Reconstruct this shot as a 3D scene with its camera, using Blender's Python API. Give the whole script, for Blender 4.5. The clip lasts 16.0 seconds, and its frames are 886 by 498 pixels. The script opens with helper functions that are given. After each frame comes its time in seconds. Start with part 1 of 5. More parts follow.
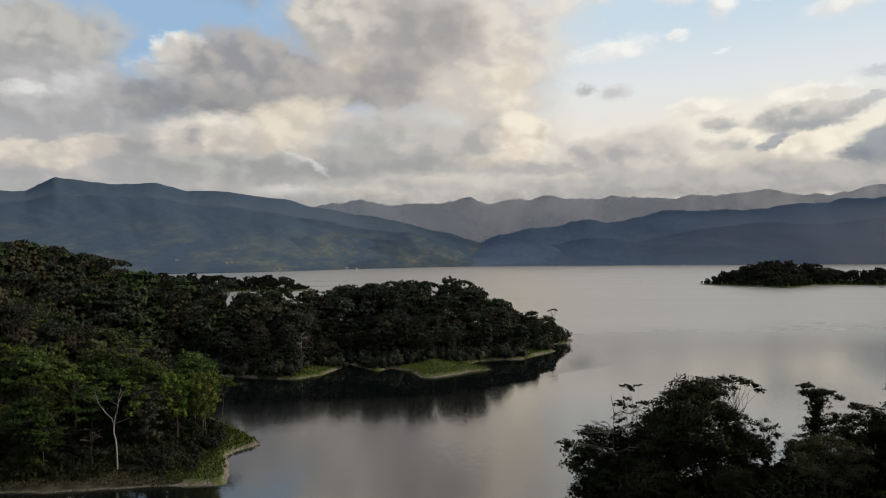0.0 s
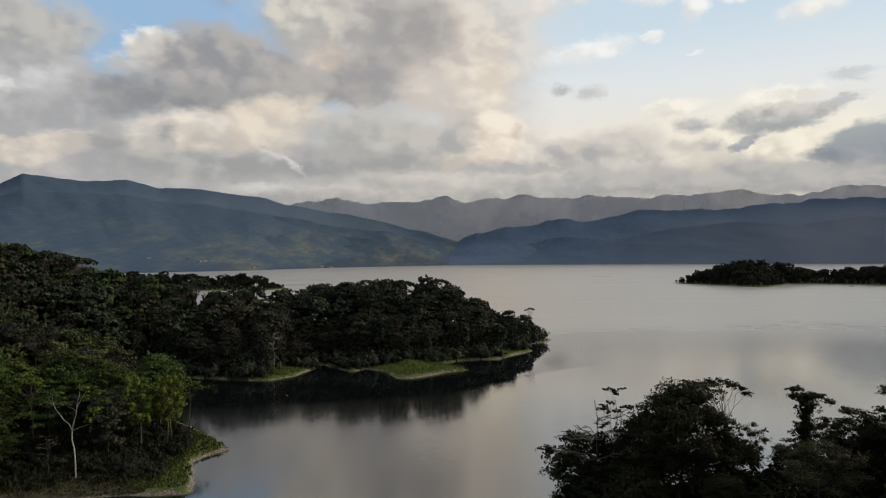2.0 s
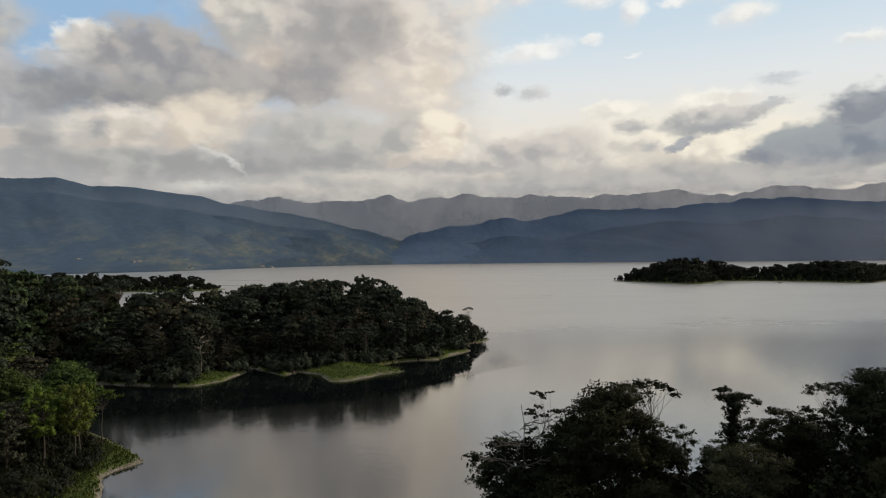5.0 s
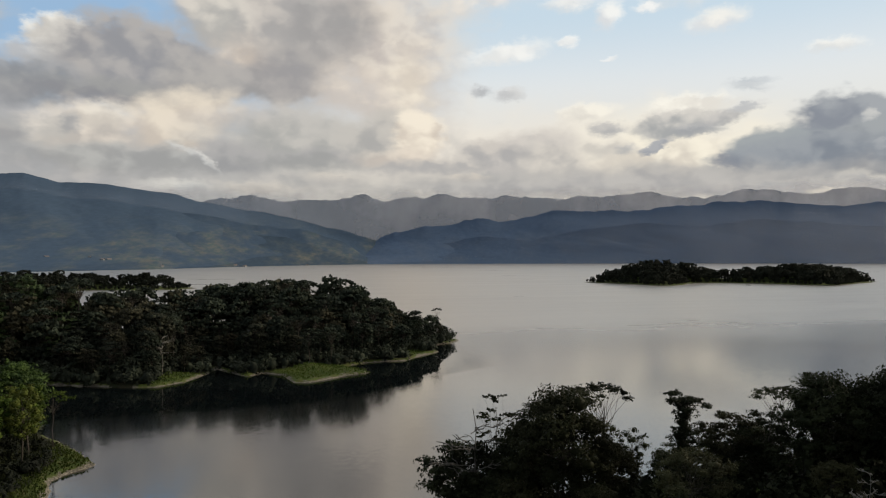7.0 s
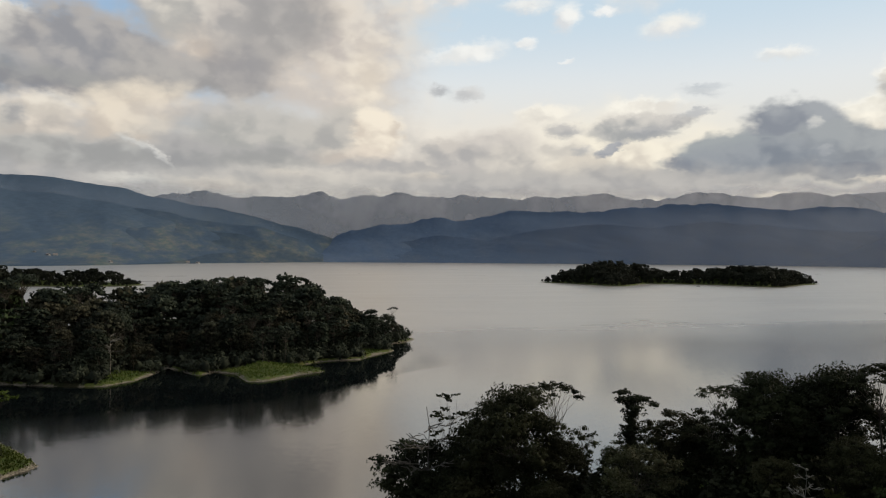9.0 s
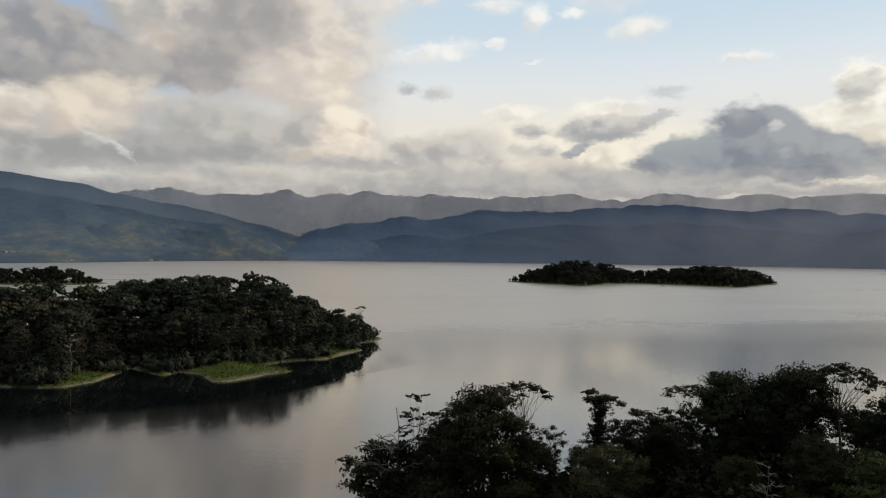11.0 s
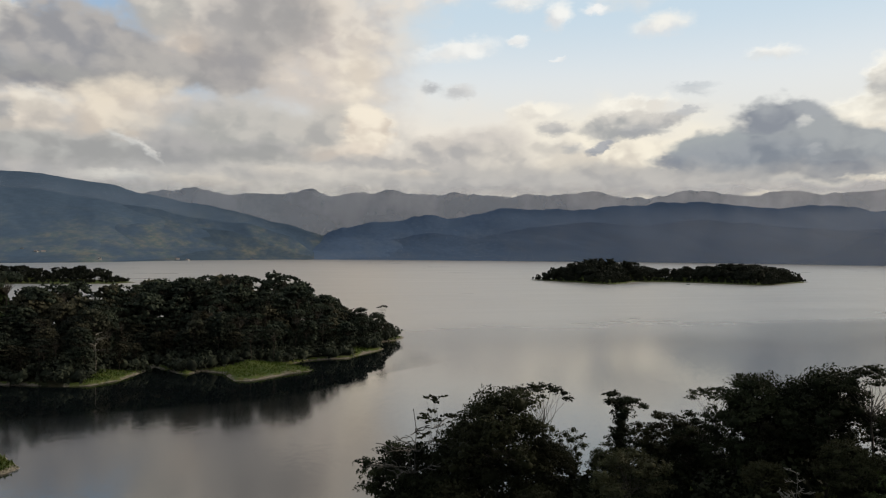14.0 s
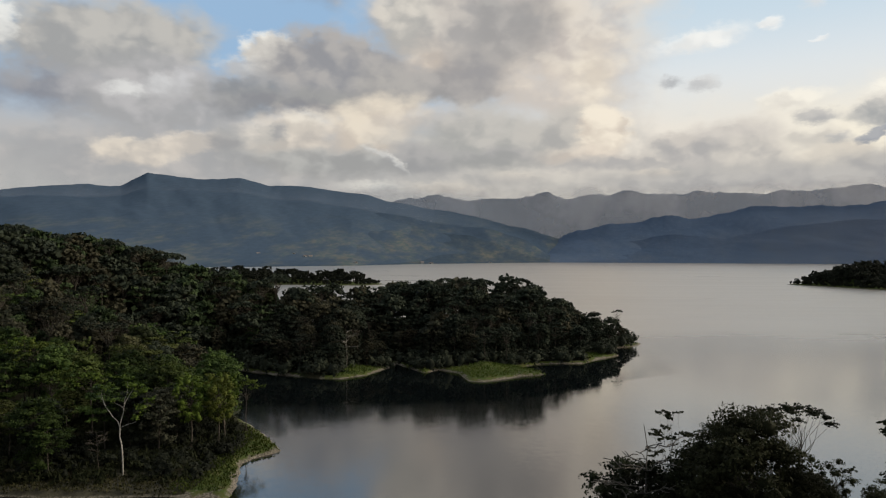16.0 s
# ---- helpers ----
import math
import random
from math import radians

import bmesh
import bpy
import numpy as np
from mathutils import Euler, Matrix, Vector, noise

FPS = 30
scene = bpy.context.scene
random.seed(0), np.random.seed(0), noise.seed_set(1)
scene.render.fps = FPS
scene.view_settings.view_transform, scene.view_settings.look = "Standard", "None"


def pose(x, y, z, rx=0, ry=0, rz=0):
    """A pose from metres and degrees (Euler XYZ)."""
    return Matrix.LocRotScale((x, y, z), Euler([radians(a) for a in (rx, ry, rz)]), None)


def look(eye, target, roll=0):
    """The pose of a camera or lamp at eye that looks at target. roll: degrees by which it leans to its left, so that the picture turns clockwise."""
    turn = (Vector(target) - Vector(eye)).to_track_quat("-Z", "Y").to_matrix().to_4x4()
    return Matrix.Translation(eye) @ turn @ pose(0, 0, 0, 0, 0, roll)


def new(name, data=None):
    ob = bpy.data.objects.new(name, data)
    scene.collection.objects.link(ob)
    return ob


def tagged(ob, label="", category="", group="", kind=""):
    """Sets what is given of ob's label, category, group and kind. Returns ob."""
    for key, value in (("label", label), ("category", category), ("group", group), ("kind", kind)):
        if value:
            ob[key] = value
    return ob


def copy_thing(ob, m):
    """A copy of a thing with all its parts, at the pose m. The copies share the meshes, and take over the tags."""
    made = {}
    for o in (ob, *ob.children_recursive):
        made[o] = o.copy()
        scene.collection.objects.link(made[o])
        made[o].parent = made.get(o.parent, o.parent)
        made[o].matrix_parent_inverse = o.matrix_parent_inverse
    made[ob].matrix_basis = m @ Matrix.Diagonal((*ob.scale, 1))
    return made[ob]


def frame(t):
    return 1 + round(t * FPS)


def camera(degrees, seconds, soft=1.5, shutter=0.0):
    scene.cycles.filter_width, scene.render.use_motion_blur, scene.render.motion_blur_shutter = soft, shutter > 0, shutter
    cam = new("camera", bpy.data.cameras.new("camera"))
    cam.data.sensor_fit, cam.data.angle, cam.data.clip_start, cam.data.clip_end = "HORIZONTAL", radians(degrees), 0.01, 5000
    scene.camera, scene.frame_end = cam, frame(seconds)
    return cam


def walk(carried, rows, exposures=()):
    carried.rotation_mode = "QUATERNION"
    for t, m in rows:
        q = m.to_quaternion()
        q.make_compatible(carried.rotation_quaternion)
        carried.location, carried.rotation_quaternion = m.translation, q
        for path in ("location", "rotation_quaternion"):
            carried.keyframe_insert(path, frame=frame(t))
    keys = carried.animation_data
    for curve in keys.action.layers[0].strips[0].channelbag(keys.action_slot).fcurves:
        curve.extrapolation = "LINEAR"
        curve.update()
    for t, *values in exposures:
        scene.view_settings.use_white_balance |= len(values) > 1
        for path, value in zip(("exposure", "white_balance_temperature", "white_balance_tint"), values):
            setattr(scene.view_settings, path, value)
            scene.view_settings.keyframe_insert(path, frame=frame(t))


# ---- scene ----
cam = camera(63.9, 16.0, soft=1.2)
PATH = [
    (0, (-10.523, -9.945, 46.231), (-10.433, -7.947, 46.257), -0.5),
    (0.5, (-10.38, -8.541, 46.222), (-10.278, -6.544, 46.248), -0.5),
    (1, (-10.319, -7.163, 46.196), (-10.201, -5.167, 46.223), -0.4),
    (1.5, (-10.296, -5.824, 46.174), (-10.161, -3.829, 46.198), -0.4),
    (2, (-10.329, -4.521, 46.133), (-10.172, -2.527, 46.155), -0.4),
    (2.5, (-10.107, -3.275, 46.084), (-9.935, -1.282, 46.106), -0.3),
    (3, (-9.726, -2.125, 46.048), (-9.511, -0.137, 46.067), -0.5),
    (3.5, (-9.198, -1.119, 46.027), (-8.947, 0.865, 46.045), -0.5),
    (4, (-8.414, -0.392, 46.033), (-8.13, 1.588, 46.051), -0.6),
    (6.5, (-3.451, 1.336, 46.306), (-3.103, 3.305, 46.324), -0.3),
    (7, (-2.845, 1.368, 46.319), (-2.464, 3.331, 46.337), -0.2),
    (7.5, (-2.58, 1.214, 46.341), (-2.166, 3.17, 46.36), -0.1),
    (8, (-2.587, 1.009, 46.388), (-2.142, 2.959, 46.407), 0.1),
    (8.5, (-2.661, 0.833, 46.421), (-2.188, 2.776, 46.439), 0.3),
    (9, (-2.749, 0.75, 46.471), (-2.25, 2.687, 46.486), 0.4),
    (11.5, (-3.174, 0.817, 46.756), (-2.569, 2.723, 46.768), 0.8),
    (12, (-3.095, 0.841, 46.79), (-2.471, 2.741, 46.8), 0.9),
    (12.5, (-2.883, 0.925, 46.787), (-2.24, 2.819, 46.797), 0.8),
    (13, (-2.548, 1.13, 46.749), (-1.893, 3.019, 46.757), 0.8),
    (13.5, (-2.163, 1.555, 46.759), (-1.493, 3.44, 46.766), 0.8),
    (14, (-1.819, 2.213, 46.781), (-1.296, 4.143, 46.789), 0.5),
    (14.5, (-1.693, 3.033, 46.767), (-1.339, 5.002, 46.779), 0.4),
    (15, (-1.275, 3.923, 46.755), (-1.093, 5.915, 46.767), 0.4),
    (15.5, (-0.527, 4.866, 46.752), (-0.525, 6.866, 46.765), 0.2),
    (16, (0.416, 5.828, 46.773), (0.287, 7.824, 46.786), 0.1),
]
walk(cam, [(t, look(eye, target, roll)) for t, eye, target, roll in PATH])

# ---------------------------------------------------------------- sky and sun
SUN_AZ, SUN_EL = 86.0, 24.0
world = bpy.data.worlds.new("evening_sky")
scene.world = world
world.use_nodes = True
wt = world.node_tree
wt.nodes.clear()


def node(tree, kind, **values):
    n = tree.nodes.new(kind)
    for key, value in values.items():
        setattr(n, key, value)
    return n


def feed(tree, socket, value):
    """Links an output to a socket, or sets the socket to a plain value."""
    if isinstance(value, bpy.types.NodeSocket):
        tree.links.new(value, socket)
    elif isinstance(value, (tuple, list)) and len(value) == 3 and len(socket.default_value) == 4:
        socket.default_value = (*value, 1)
    else:
        socket.default_value = value


def math_node(tree, op, a, b=0.0, c=0.0, clamp=False):
    n = node(tree, "ShaderNodeMath", operation=op, use_clamp=clamp)
    for i, v in enumerate((a, b, c)):
        feed(tree, n.inputs[i], v)
    return n.outputs[0]


def mix_colour(tree, fac, a, b, blend="MIX"):
    n = node(tree, "ShaderNodeMix", data_type="RGBA", blend_type=blend)
    feed(tree, n.inputs[0], fac)
    feed(tree, n.inputs[6], a)
    feed(tree, n.inputs[7], b)
    return n.outputs[2]


def noise_node(tree, vector, scale, detail=4.0, rough=0.55, lac=2.0, distortion=0.0):
    n = node(tree, "ShaderNodeTexNoise")
    feed(tree, n.inputs["Vector"], vector)
    n.inputs["Scale"].default_value, n.inputs["Detail"].default_value = scale, detail
    n.inputs["Roughness"].default_value, n.inputs["Lacunarity"].default_value = rough, lac
    n.inputs["Distortion"].default_value = distortion
    return n


def spread(tree, value, a, b, c=0.0, d=1.0, smooth=True):
    n = node(tree, "ShaderNodeMapRange", interpolation_type="SMOOTHSTEP" if smooth else "LINEAR")
    feed(tree, n.inputs[0], value)
    for i, v in enumerate((a, b, c, d)):
        feed(tree, n.inputs[1 + i], v)
    return n.outputs[0]


def cloud_group():
    """One bank of cloud over the sky so far: its place and half width and height in degrees, its base and top colours."""
    g = bpy.data.node_groups.new("cloud_bank", "ShaderNodeTree")
    for name, kind in (("Sky", "NodeSocketColor"), ("Place", "NodeSocketVector"), ("Billow", "NodeSocketFloat"), ("Fine", "NodeSocketFloat"), ("Relief", "NodeSocketFloat"),
                       ("Centre", "NodeSocketVector"), ("Size", "NodeSocketVector"), ("Base", "NodeSocketColor"), ("Top", "NodeSocketColor"),
                       ("Cover", "NodeSocketFloat"), ("Edge", "NodeSocketFloat"), ("Tilt", "NodeSocketFloat"), ("After", "NodeSocketFloat")):
        g.interface.new_socket(name, in_out="INPUT", socket_type=kind)
    g.interface.new_socket("Sky", in_out="OUTPUT", socket_type="NodeSocketColor")
    g.interface.new_socket("Mask", in_out="OUTPUT", socket_type="NodeSocketFloat")
    i, o = node(g, "NodeGroupInput"), node(g, "NodeGroupOutput")
    # each bank waits for the one below it, which keeps the shader's memory small
    later = node(g, "ShaderNodeVectorMath", operation="MULTIPLY_ADD")
    g.links.new(i.outputs["After"], later.inputs[0])
    later.inputs[1].default_value = (1e-6, 1e-6, 0.0)
    g.links.new(i.outputs["Place"], later.inputs[2])
    off = node(g, "ShaderNodeVectorMath", operation="SUBTRACT")
    g.links.new(later.outputs[0], off.inputs[0])
    g.links.new(i.outputs["Centre"], off.inputs[1])
    turned = node(g, "ShaderNodeVectorRotate", rotation_type="Z_AXIS", invert=True)
    g.links.new(off.outputs[0], turned.inputs["Vector"])
    g.links.new(i.outputs["Tilt"], turned.inputs["Angle"])
    rel = node(g, "ShaderNodeVectorMath", operation="DIVIDE")
    g.links.new(turned.outputs[0], rel.inputs[0])
    g.links.new(i.outputs["Size"], rel.inputs[1])
    far = node(g, "ShaderNodeVectorMath", operation="LENGTH")
    g.links.new(rel.outputs[0], far.inputs[0])
    ragged = math_node(g, "MULTIPLY_ADD", math_node(g, "SUBTRACT", i.outputs["Billow"], 0.5), -0.7, far.outputs["Value"])
    ragged = math_node(g, "MULTIPLY_ADD", math_node(g, "SUBTRACT", i.outputs["Fine"], 0.5), -0.8, ragged)
    mask = spread(g, ragged, math_node(g, "ADD", i.outputs["Edge"], 0.8), math_node(g, "SUBTRACT", 0.8, i.outputs["Edge"]))
    xyz = node(g, "ShaderNodeSeparateXYZ")
    g.links.new(rel.outputs[0], xyz.inputs[0])
    lit = math_node(g, "MULTIPLY_ADD", xyz.outputs[1], 0.40, 0.44)
    lit = math_node(g, "MULTIPLY_ADD", xyz.outputs[0], 0.12, lit)
    lit = math_node(g, "MULTIPLY_ADD", math_node(g, "SUBTRACT", i.outputs["Billow"], 0.5), 1.0, lit)
    lit = math_node(g, "MULTIPLY_ADD", math_node(g, "SUBTRACT", i.outputs["Fine"], 0.5), 0.8, lit)
    lit = math_node(g, "MULTIPLY_ADD", i.outputs["Relief"], 1.6, lit, clamp=True)
    lit = math_node(g, "MULTIPLY_ADD", math_node(g, "MULTIPLY", spread(g, mask, 0.95, 0.4), spread(g, xyz.outputs[1], -0.2, 0.5)), 0.45, lit, clamp=True)
    body = mix_colour(g, spread(g, lit, 0.1, 0.95), i.outputs["Base"], i.outputs["Top"])
    out = mix_colour(g, math_node(g, "MULTIPLY", mask, i.outputs["Cover"]), i.outputs["Sky"], body)
    g.links.new(out, o.inputs[0])
    g.links.new(mask, o.inputs[1])
    return g


CLOUD_BANK = cloud_group()
direction = node(wt, "ShaderNodeTexCoord").outputs["Generated"]
axes = node(wt, "ShaderNodeSeparateXYZ")
wt.links.new(direction, axes.inputs[0])
azimuth = math_node(wt, "MULTIPLY", math_node(wt, "ARCTAN2", axes.outputs[0], axes.outputs[1]), 180 / math.pi)
height = math_node(wt, "MULTIPLY", math_node(wt, "ARCSINE", axes.outputs[2]), 180 / math.pi)
place = node(wt, "ShaderNodeCombineXYZ")
wt.links.new(azimuth, place.inputs[0])
wt.links.new(height, place.inputs[1])
# clouds flatten towards the horizon: the noise is squeezed upwards
squeeze = node(wt, "ShaderNodeVectorMath", operation="MULTIPLY")
wt.links.new(place.outputs[0], squeeze.inputs[0])
squeeze.inputs[1].default_value = (1.0, 1.75, 1.0)


def warped(vector, scale, amount, detail):
    """Coordinates pushed about by noise, so that the banks get billowing, uneven outlines."""
    n = noise_node(wt, squeeze.outputs[0], scale, detail, 0.5)
    centred = node(wt, "ShaderNodeVectorMath", operation="SUBTRACT")
    wt.links.new(n.outputs["Color"], centred.inputs[0])
    centred.inputs[1].default_value = (0.5, 0.5, 0.5)
    moved = node(wt, "ShaderNodeVectorMath", operation="MULTIPLY_ADD")
    wt.links.new(centred.outputs[0], moved.inputs[0])
    moved.inputs[1].default_value = (*amount, 0.0)
    wt.links.new(vector, moved.inputs[2])
    return moved.outputs[0]


P = warped(place.outputs[0], 0.13, (2.6, 1.6), 2.0)
P = warped(P, 0.4, (2.0, 1.4), 2.0)
P_SMALL = warped(place.outputs[0], 0.9, (1.3, 0.9), 3.0)
P_SMALL = warped(P_SMALL, 2.6, (0.5, 0.4), 3.0)
P = warped(P, 1.1, (0.9, 0.7), 4.0)
billow = noise_node(wt, squeeze.outputs[0], 0.17, 5.0, 0.5, distortion=0.2).outputs["Fac"]
puffs = node(wt, "ShaderNodeVectorMath", operation="MULTIPLY")
wt.links.new(place.outputs[0], puffs.inputs[0])
puffs.inputs[1].default_value = (1.0, 1.3, 1.0)


def heaps(shift, scale=0.21, detail=2.6):
    """Heaped billows: rounded swellings of several sizes that meet in creases."""
    moved = node(wt, "ShaderNodeVectorMath", operation="ADD")
    wt.links.new(warped(puffs.outputs[0], 0.45, (1.5, 1.5), 3.0), moved.inputs[0])
    moved.inputs[1].default_value = shift
    v = node(wt, "ShaderNodeTexVoronoi", voronoi_dimensions="2D", feature="SMOOTH_F1", normalize=True)
    wt.links.new(moved.outputs[0], v.inputs["Vector"])
    for key, value in (("Scale", scale), ("Detail", detail), ("Roughness", 0.46), ("Lacunarity", 2.3), ("Smoothness", 0.7)):
        v.inputs[key].default_value = value
    return math_node(wt, "SUBTRACT", 1.0, math_node(wt, "MULTIPLY", v.outputs["Distance"], 1.7))


heap = heaps((0.0, 0.0, 0.0))
# the side of each swelling that faces the low sun is lit
relief = math_node(wt, "SUBTRACT", heap, heaps((0.8, 0.75, 0.0)))
fine = noise_node(wt, puffs.outputs[0], 0.42, 5.0, 0.5, distortion=0.15).outputs["Fac"]
fine = math_node(wt, "MULTIPLY_ADD", heap, 0.55, math_node(wt, "MULTIPLY", fine, 0.5))

air = node(wt, "ShaderNodeTexSky", sky_type="NISHITA", sun_disc=False, sun_elevation=radians(SUN_EL), sun_rotation=radians(SUN_AZ))
clear = node(wt, "ShaderNodeVectorMath", operation="SCALE")
wt.links.new(air.outputs[0], clear.inputs[0])
clear.inputs["Scale"].default_value = 0.1
# high thin haze, paler towards the sun and above the horizon
side = spread(wt, azimuth, -14.0, 14.0)
haze = mix_colour(wt, side, (0.33, 0.50, 0.72), mix_colour(wt, spread(wt, height, 12.0, 19.0), (0.80, 0.83, 0.85), (0.60, 0.73, 0.84)))
haze = mix_colour(wt, spread(wt, height, 19.0, 28.0), haze, (0.80, 0.86, 0.92))
haze = mix_colour(wt, spread(wt, height, 15.0, 6.0), haze, mix_colour(wt, side, (0.50, 0.49, 0.48), (0.84, 0.78, 0.68)))
SKY = mix_colour(wt, 0.92, clear.outputs[0], haze)


LAID = 0.0


def clouds(az, el, width, tall, base, top, cover=1.0, edge=0.25, tilt=0.0, place_of=P):
    global SKY, LAID
    n = node(wt, "ShaderNodeGroup", node_tree=CLOUD_BANK)
    for key, value in (("Sky", SKY), ("After", LAID), ("Place", place_of), ("Tilt", radians(tilt)), ("Billow", billow), ("Fine", fine), ("Relief", relief), ("Centre", (az, el, 0.0)), ("Size", (width * 1.12, tall * 1.12, 1.0)),
                       ("Base", base), ("Top", top), ("Cover", cover), ("Edge", edge)):
        feed(wt, n.inputs[key], value)
    SKY, LAID = n.outputs[0], n.outputs[1]


# over the rest of the sky: a broken layer, thin and blue in the west, warm over the lake, pale towards the sun
over = math_node(wt, "MULTIPLY", spread(wt, billow, 0.40, 0.58), spread(wt, height, 20.0, 27.0))
over_tone = mix_colour(wt, fine, (0.50, 0.48, 0.47), mix_colour(wt, side, (0.80, 0.78, 0.78), (1.15, 1.00, 0.85)))
SKY = mix_colour(wt, math_node(wt, "MULTIPLY", over, spread(wt, azimuth, -16.0, 4.0, 0.35, 0.9)), SKY, over_tone)
# unseen high clouds above the view, added to warm and darken the lake's reflections
clouds(-13.0, 25.0, 9.0, 4.5, (0.24, 0.25, 0.28), (0.38, 0.39, 0.41), 0.95, 0.5)
clouds(9.0, 27.0, 10.0, 7.0, (0.80, 0.66, 0.54), (1.25, 1.04, 0.84), 0.95, 0.5)
clouds(17.0, 24.0, 4.0, 3.6, (0.90, 0.72, 0.57), (1.18, 0.96, 0.77), 0.9, 0.5)
clouds(29.5, 25.0, 2.6, 5.0, (0.98, 0.80, 0.63), (1.22, 1.02, 0.82), 0.95, 0.5)
clouds(-20.0, 29.0, 9.0, 5.0, (0.34, 0.36, 0.40), (0.55, 0.56, 0.58), 0.8, 0.5)
# the pale glowing veil under the clear air
clouds(12.0, 7.4, 20.0, 3.6, (0.60, 0.56, 0.52), (0.86, 0.79, 0.70), 0.8, 0.7)
clouds(30.0, 7.2, 9.0, 3.6, (0.68, 0.62, 0.54), (0.95, 0.88, 0.74), 0.85, 0.65)
# grey sheet over the western mountain
clouds(-23.4, 7.2, 21.3, 3.1, (0.38, 0.38, 0.39), (0.50, 0.48, 0.47), 0.95, 0.60)
# the western bank
clouds(-28.7, 15.1, 7.8, 4.1, (0.36, 0.36, 0.36), (0.53, 0.51, 0.48), 0.97, 0.28)
clouds(-36.2, 15.6, 1.5, 1.5, (0.55, 0.55, 0.55), (0.86, 0.86, 0.83), 0.90, 0.30, 0, P_SMALL)
clouds(-32.7, 11.7, 4.5, 1.8, (0.25, 0.26, 0.30), (0.34, 0.34, 0.36), 0.95, 0.45)
clouds(-25.3, 11.3, 7.7, 2.9, (0.38, 0.38, 0.39), (0.50, 0.49, 0.50), 0.95, 0.35)
clouds(-27.8, 11.9, 1.2, 0.5, (0.55, 0.55, 0.55), (0.76, 0.76, 0.75), 0.80, 0.60, 0, P_SMALL)
clouds(-25.4, 12.5, 1.0, 0.7, (0.52, 0.52, 0.53), (0.66, 0.66, 0.67), 0.80, 0.60, 0, P_SMALL)
clouds(-23.8, 12.7, 0.7, 1.0, (0.50, 0.50, 0.51), (0.62, 0.62, 0.64), 0.70, 0.60, -25, P_SMALL)
# sunlit head on the shoulder of the main bank
clouds(-17.5, 15.1, 2.6, 1.8, (0.60, 0.57, 0.53), (0.96, 0.92, 0.84), 0.97, 0.20, 0, P_SMALL)
clouds(-19.6, 14.1, 2.1, 0.9, (0.50, 0.50, 0.51), (0.70, 0.69, 0.67), 0.90, 0.40, 0, P_SMALL)
# the tall bank over the lake
clouds(-2.4, 17.1, 8.4, 5.9, (0.42, 0.40, 0.39), (0.62, 0.57, 0.52), 0.97, 0.30)
clouds(7.1, 16.3, 5.5, 6.4, (0.56, 0.50, 0.46), (0.76, 0.69, 0.61), 0.92, 0.55)
clouds(-6.8, 18.5, 2.3, 3.2, (0.46, 0.45, 0.43), (0.70, 0.66, 0.60), 0.85, 0.50)
clouds(1.3, 17.6, 3.4, 3.2, (0.35, 0.34, 0.34), (0.46, 0.44, 0.43), 0.85, 0.50)
clouds(0.0, 19.4, 1.4, 2.3, (0.36, 0.35, 0.35), (0.42, 0.41, 0.40), 0.75, 0.50)
clouds(3.6, 18.6, 2.1, 2.3, (0.35, 0.34, 0.34), (0.45, 0.42, 0.40), 0.75, 0.60)
clouds(-4.8, 15.1, 2.5, 1.6, (0.56, 0.49, 0.43), (0.74, 0.65, 0.56), 0.85, 0.50)
clouds(8.3, 13.7, 2.0, 2.5, (0.74, 0.66, 0.56), (0.90, 0.81, 0.68), 0.75, 0.70)
clouds(3.6, 12.7, 2.7, 1.8, (0.60, 0.54, 0.49), (0.74, 0.66, 0.58), 0.80, 0.60)
clouds(-4.5, 13.4, 5.0, 1.4, (0.33, 0.32, 0.32), (0.44, 0.42, 0.41), 0.90, 0.40)
clouds(-1.7, 14.6, 2.7, 1.8, (0.33, 0.32, 0.33), (0.42, 0.40, 0.39), 0.85, 0.45)
# its dark western half with a flat base
clouds(-11.9, 14.1, 7.3, 3.4, (0.30, 0.30, 0.32), (0.44, 0.42, 0.41), 0.98, 0.20)
clouds(-19.3, 12.3, 3.4, 1.8, (0.27, 0.28, 0.30), (0.40, 0.40, 0.41), 0.95, 0.30)
clouds(-14.1, 12.0, 7.4, 1.0, (0.27, 0.27, 0.29), (0.34, 0.34, 0.34), 0.90, 0.45)
clouds(-8.1, 13.1, 3.1, 1.8, (0.36, 0.35, 0.35), (0.46, 0.44, 0.42), 0.80, 0.50)
# warm lit flanks under it
clouds(-9.2, 10.1, 4.9, 2.1, (0.60, 0.53, 0.46), (0.82, 0.73, 0.61), 0.93, 0.35, 14)
clouds(-15.8, 8.9, 3.7, 2.3, (0.52, 0.48, 0.44), (0.78, 0.70, 0.61), 0.93, 0.35)
clouds(-14.7, 10.2, 1.7, 1.0, (0.62, 0.57, 0.51), (0.82, 0.76, 0.67), 0.85, 0.40, 0, P_SMALL)
clouds(-18.0, 9.2, 1.5, 1.1, (0.52, 0.50, 0.47), (0.72, 0.67, 0.61), 0.85, 0.40, 0, P_SMALL)
clouds(-27.3, 7.5, 3.0, 1.0, (0.54, 0.50, 0.46), (0.78, 0.70, 0.60), 0.92, 0.30, 0, P_SMALL)
clouds(-23.4, 8.3, 2.8, 1.0, (0.54, 0.50, 0.46), (0.77, 0.69, 0.60), 0.92, 0.30, 8, P_SMALL)
clouds(-20.7, 8.7, 1.5, 1.2, (0.33, 0.33, 0.34), (0.41, 0.41, 0.41), 0.85, 0.50, 0, P_SMALL)
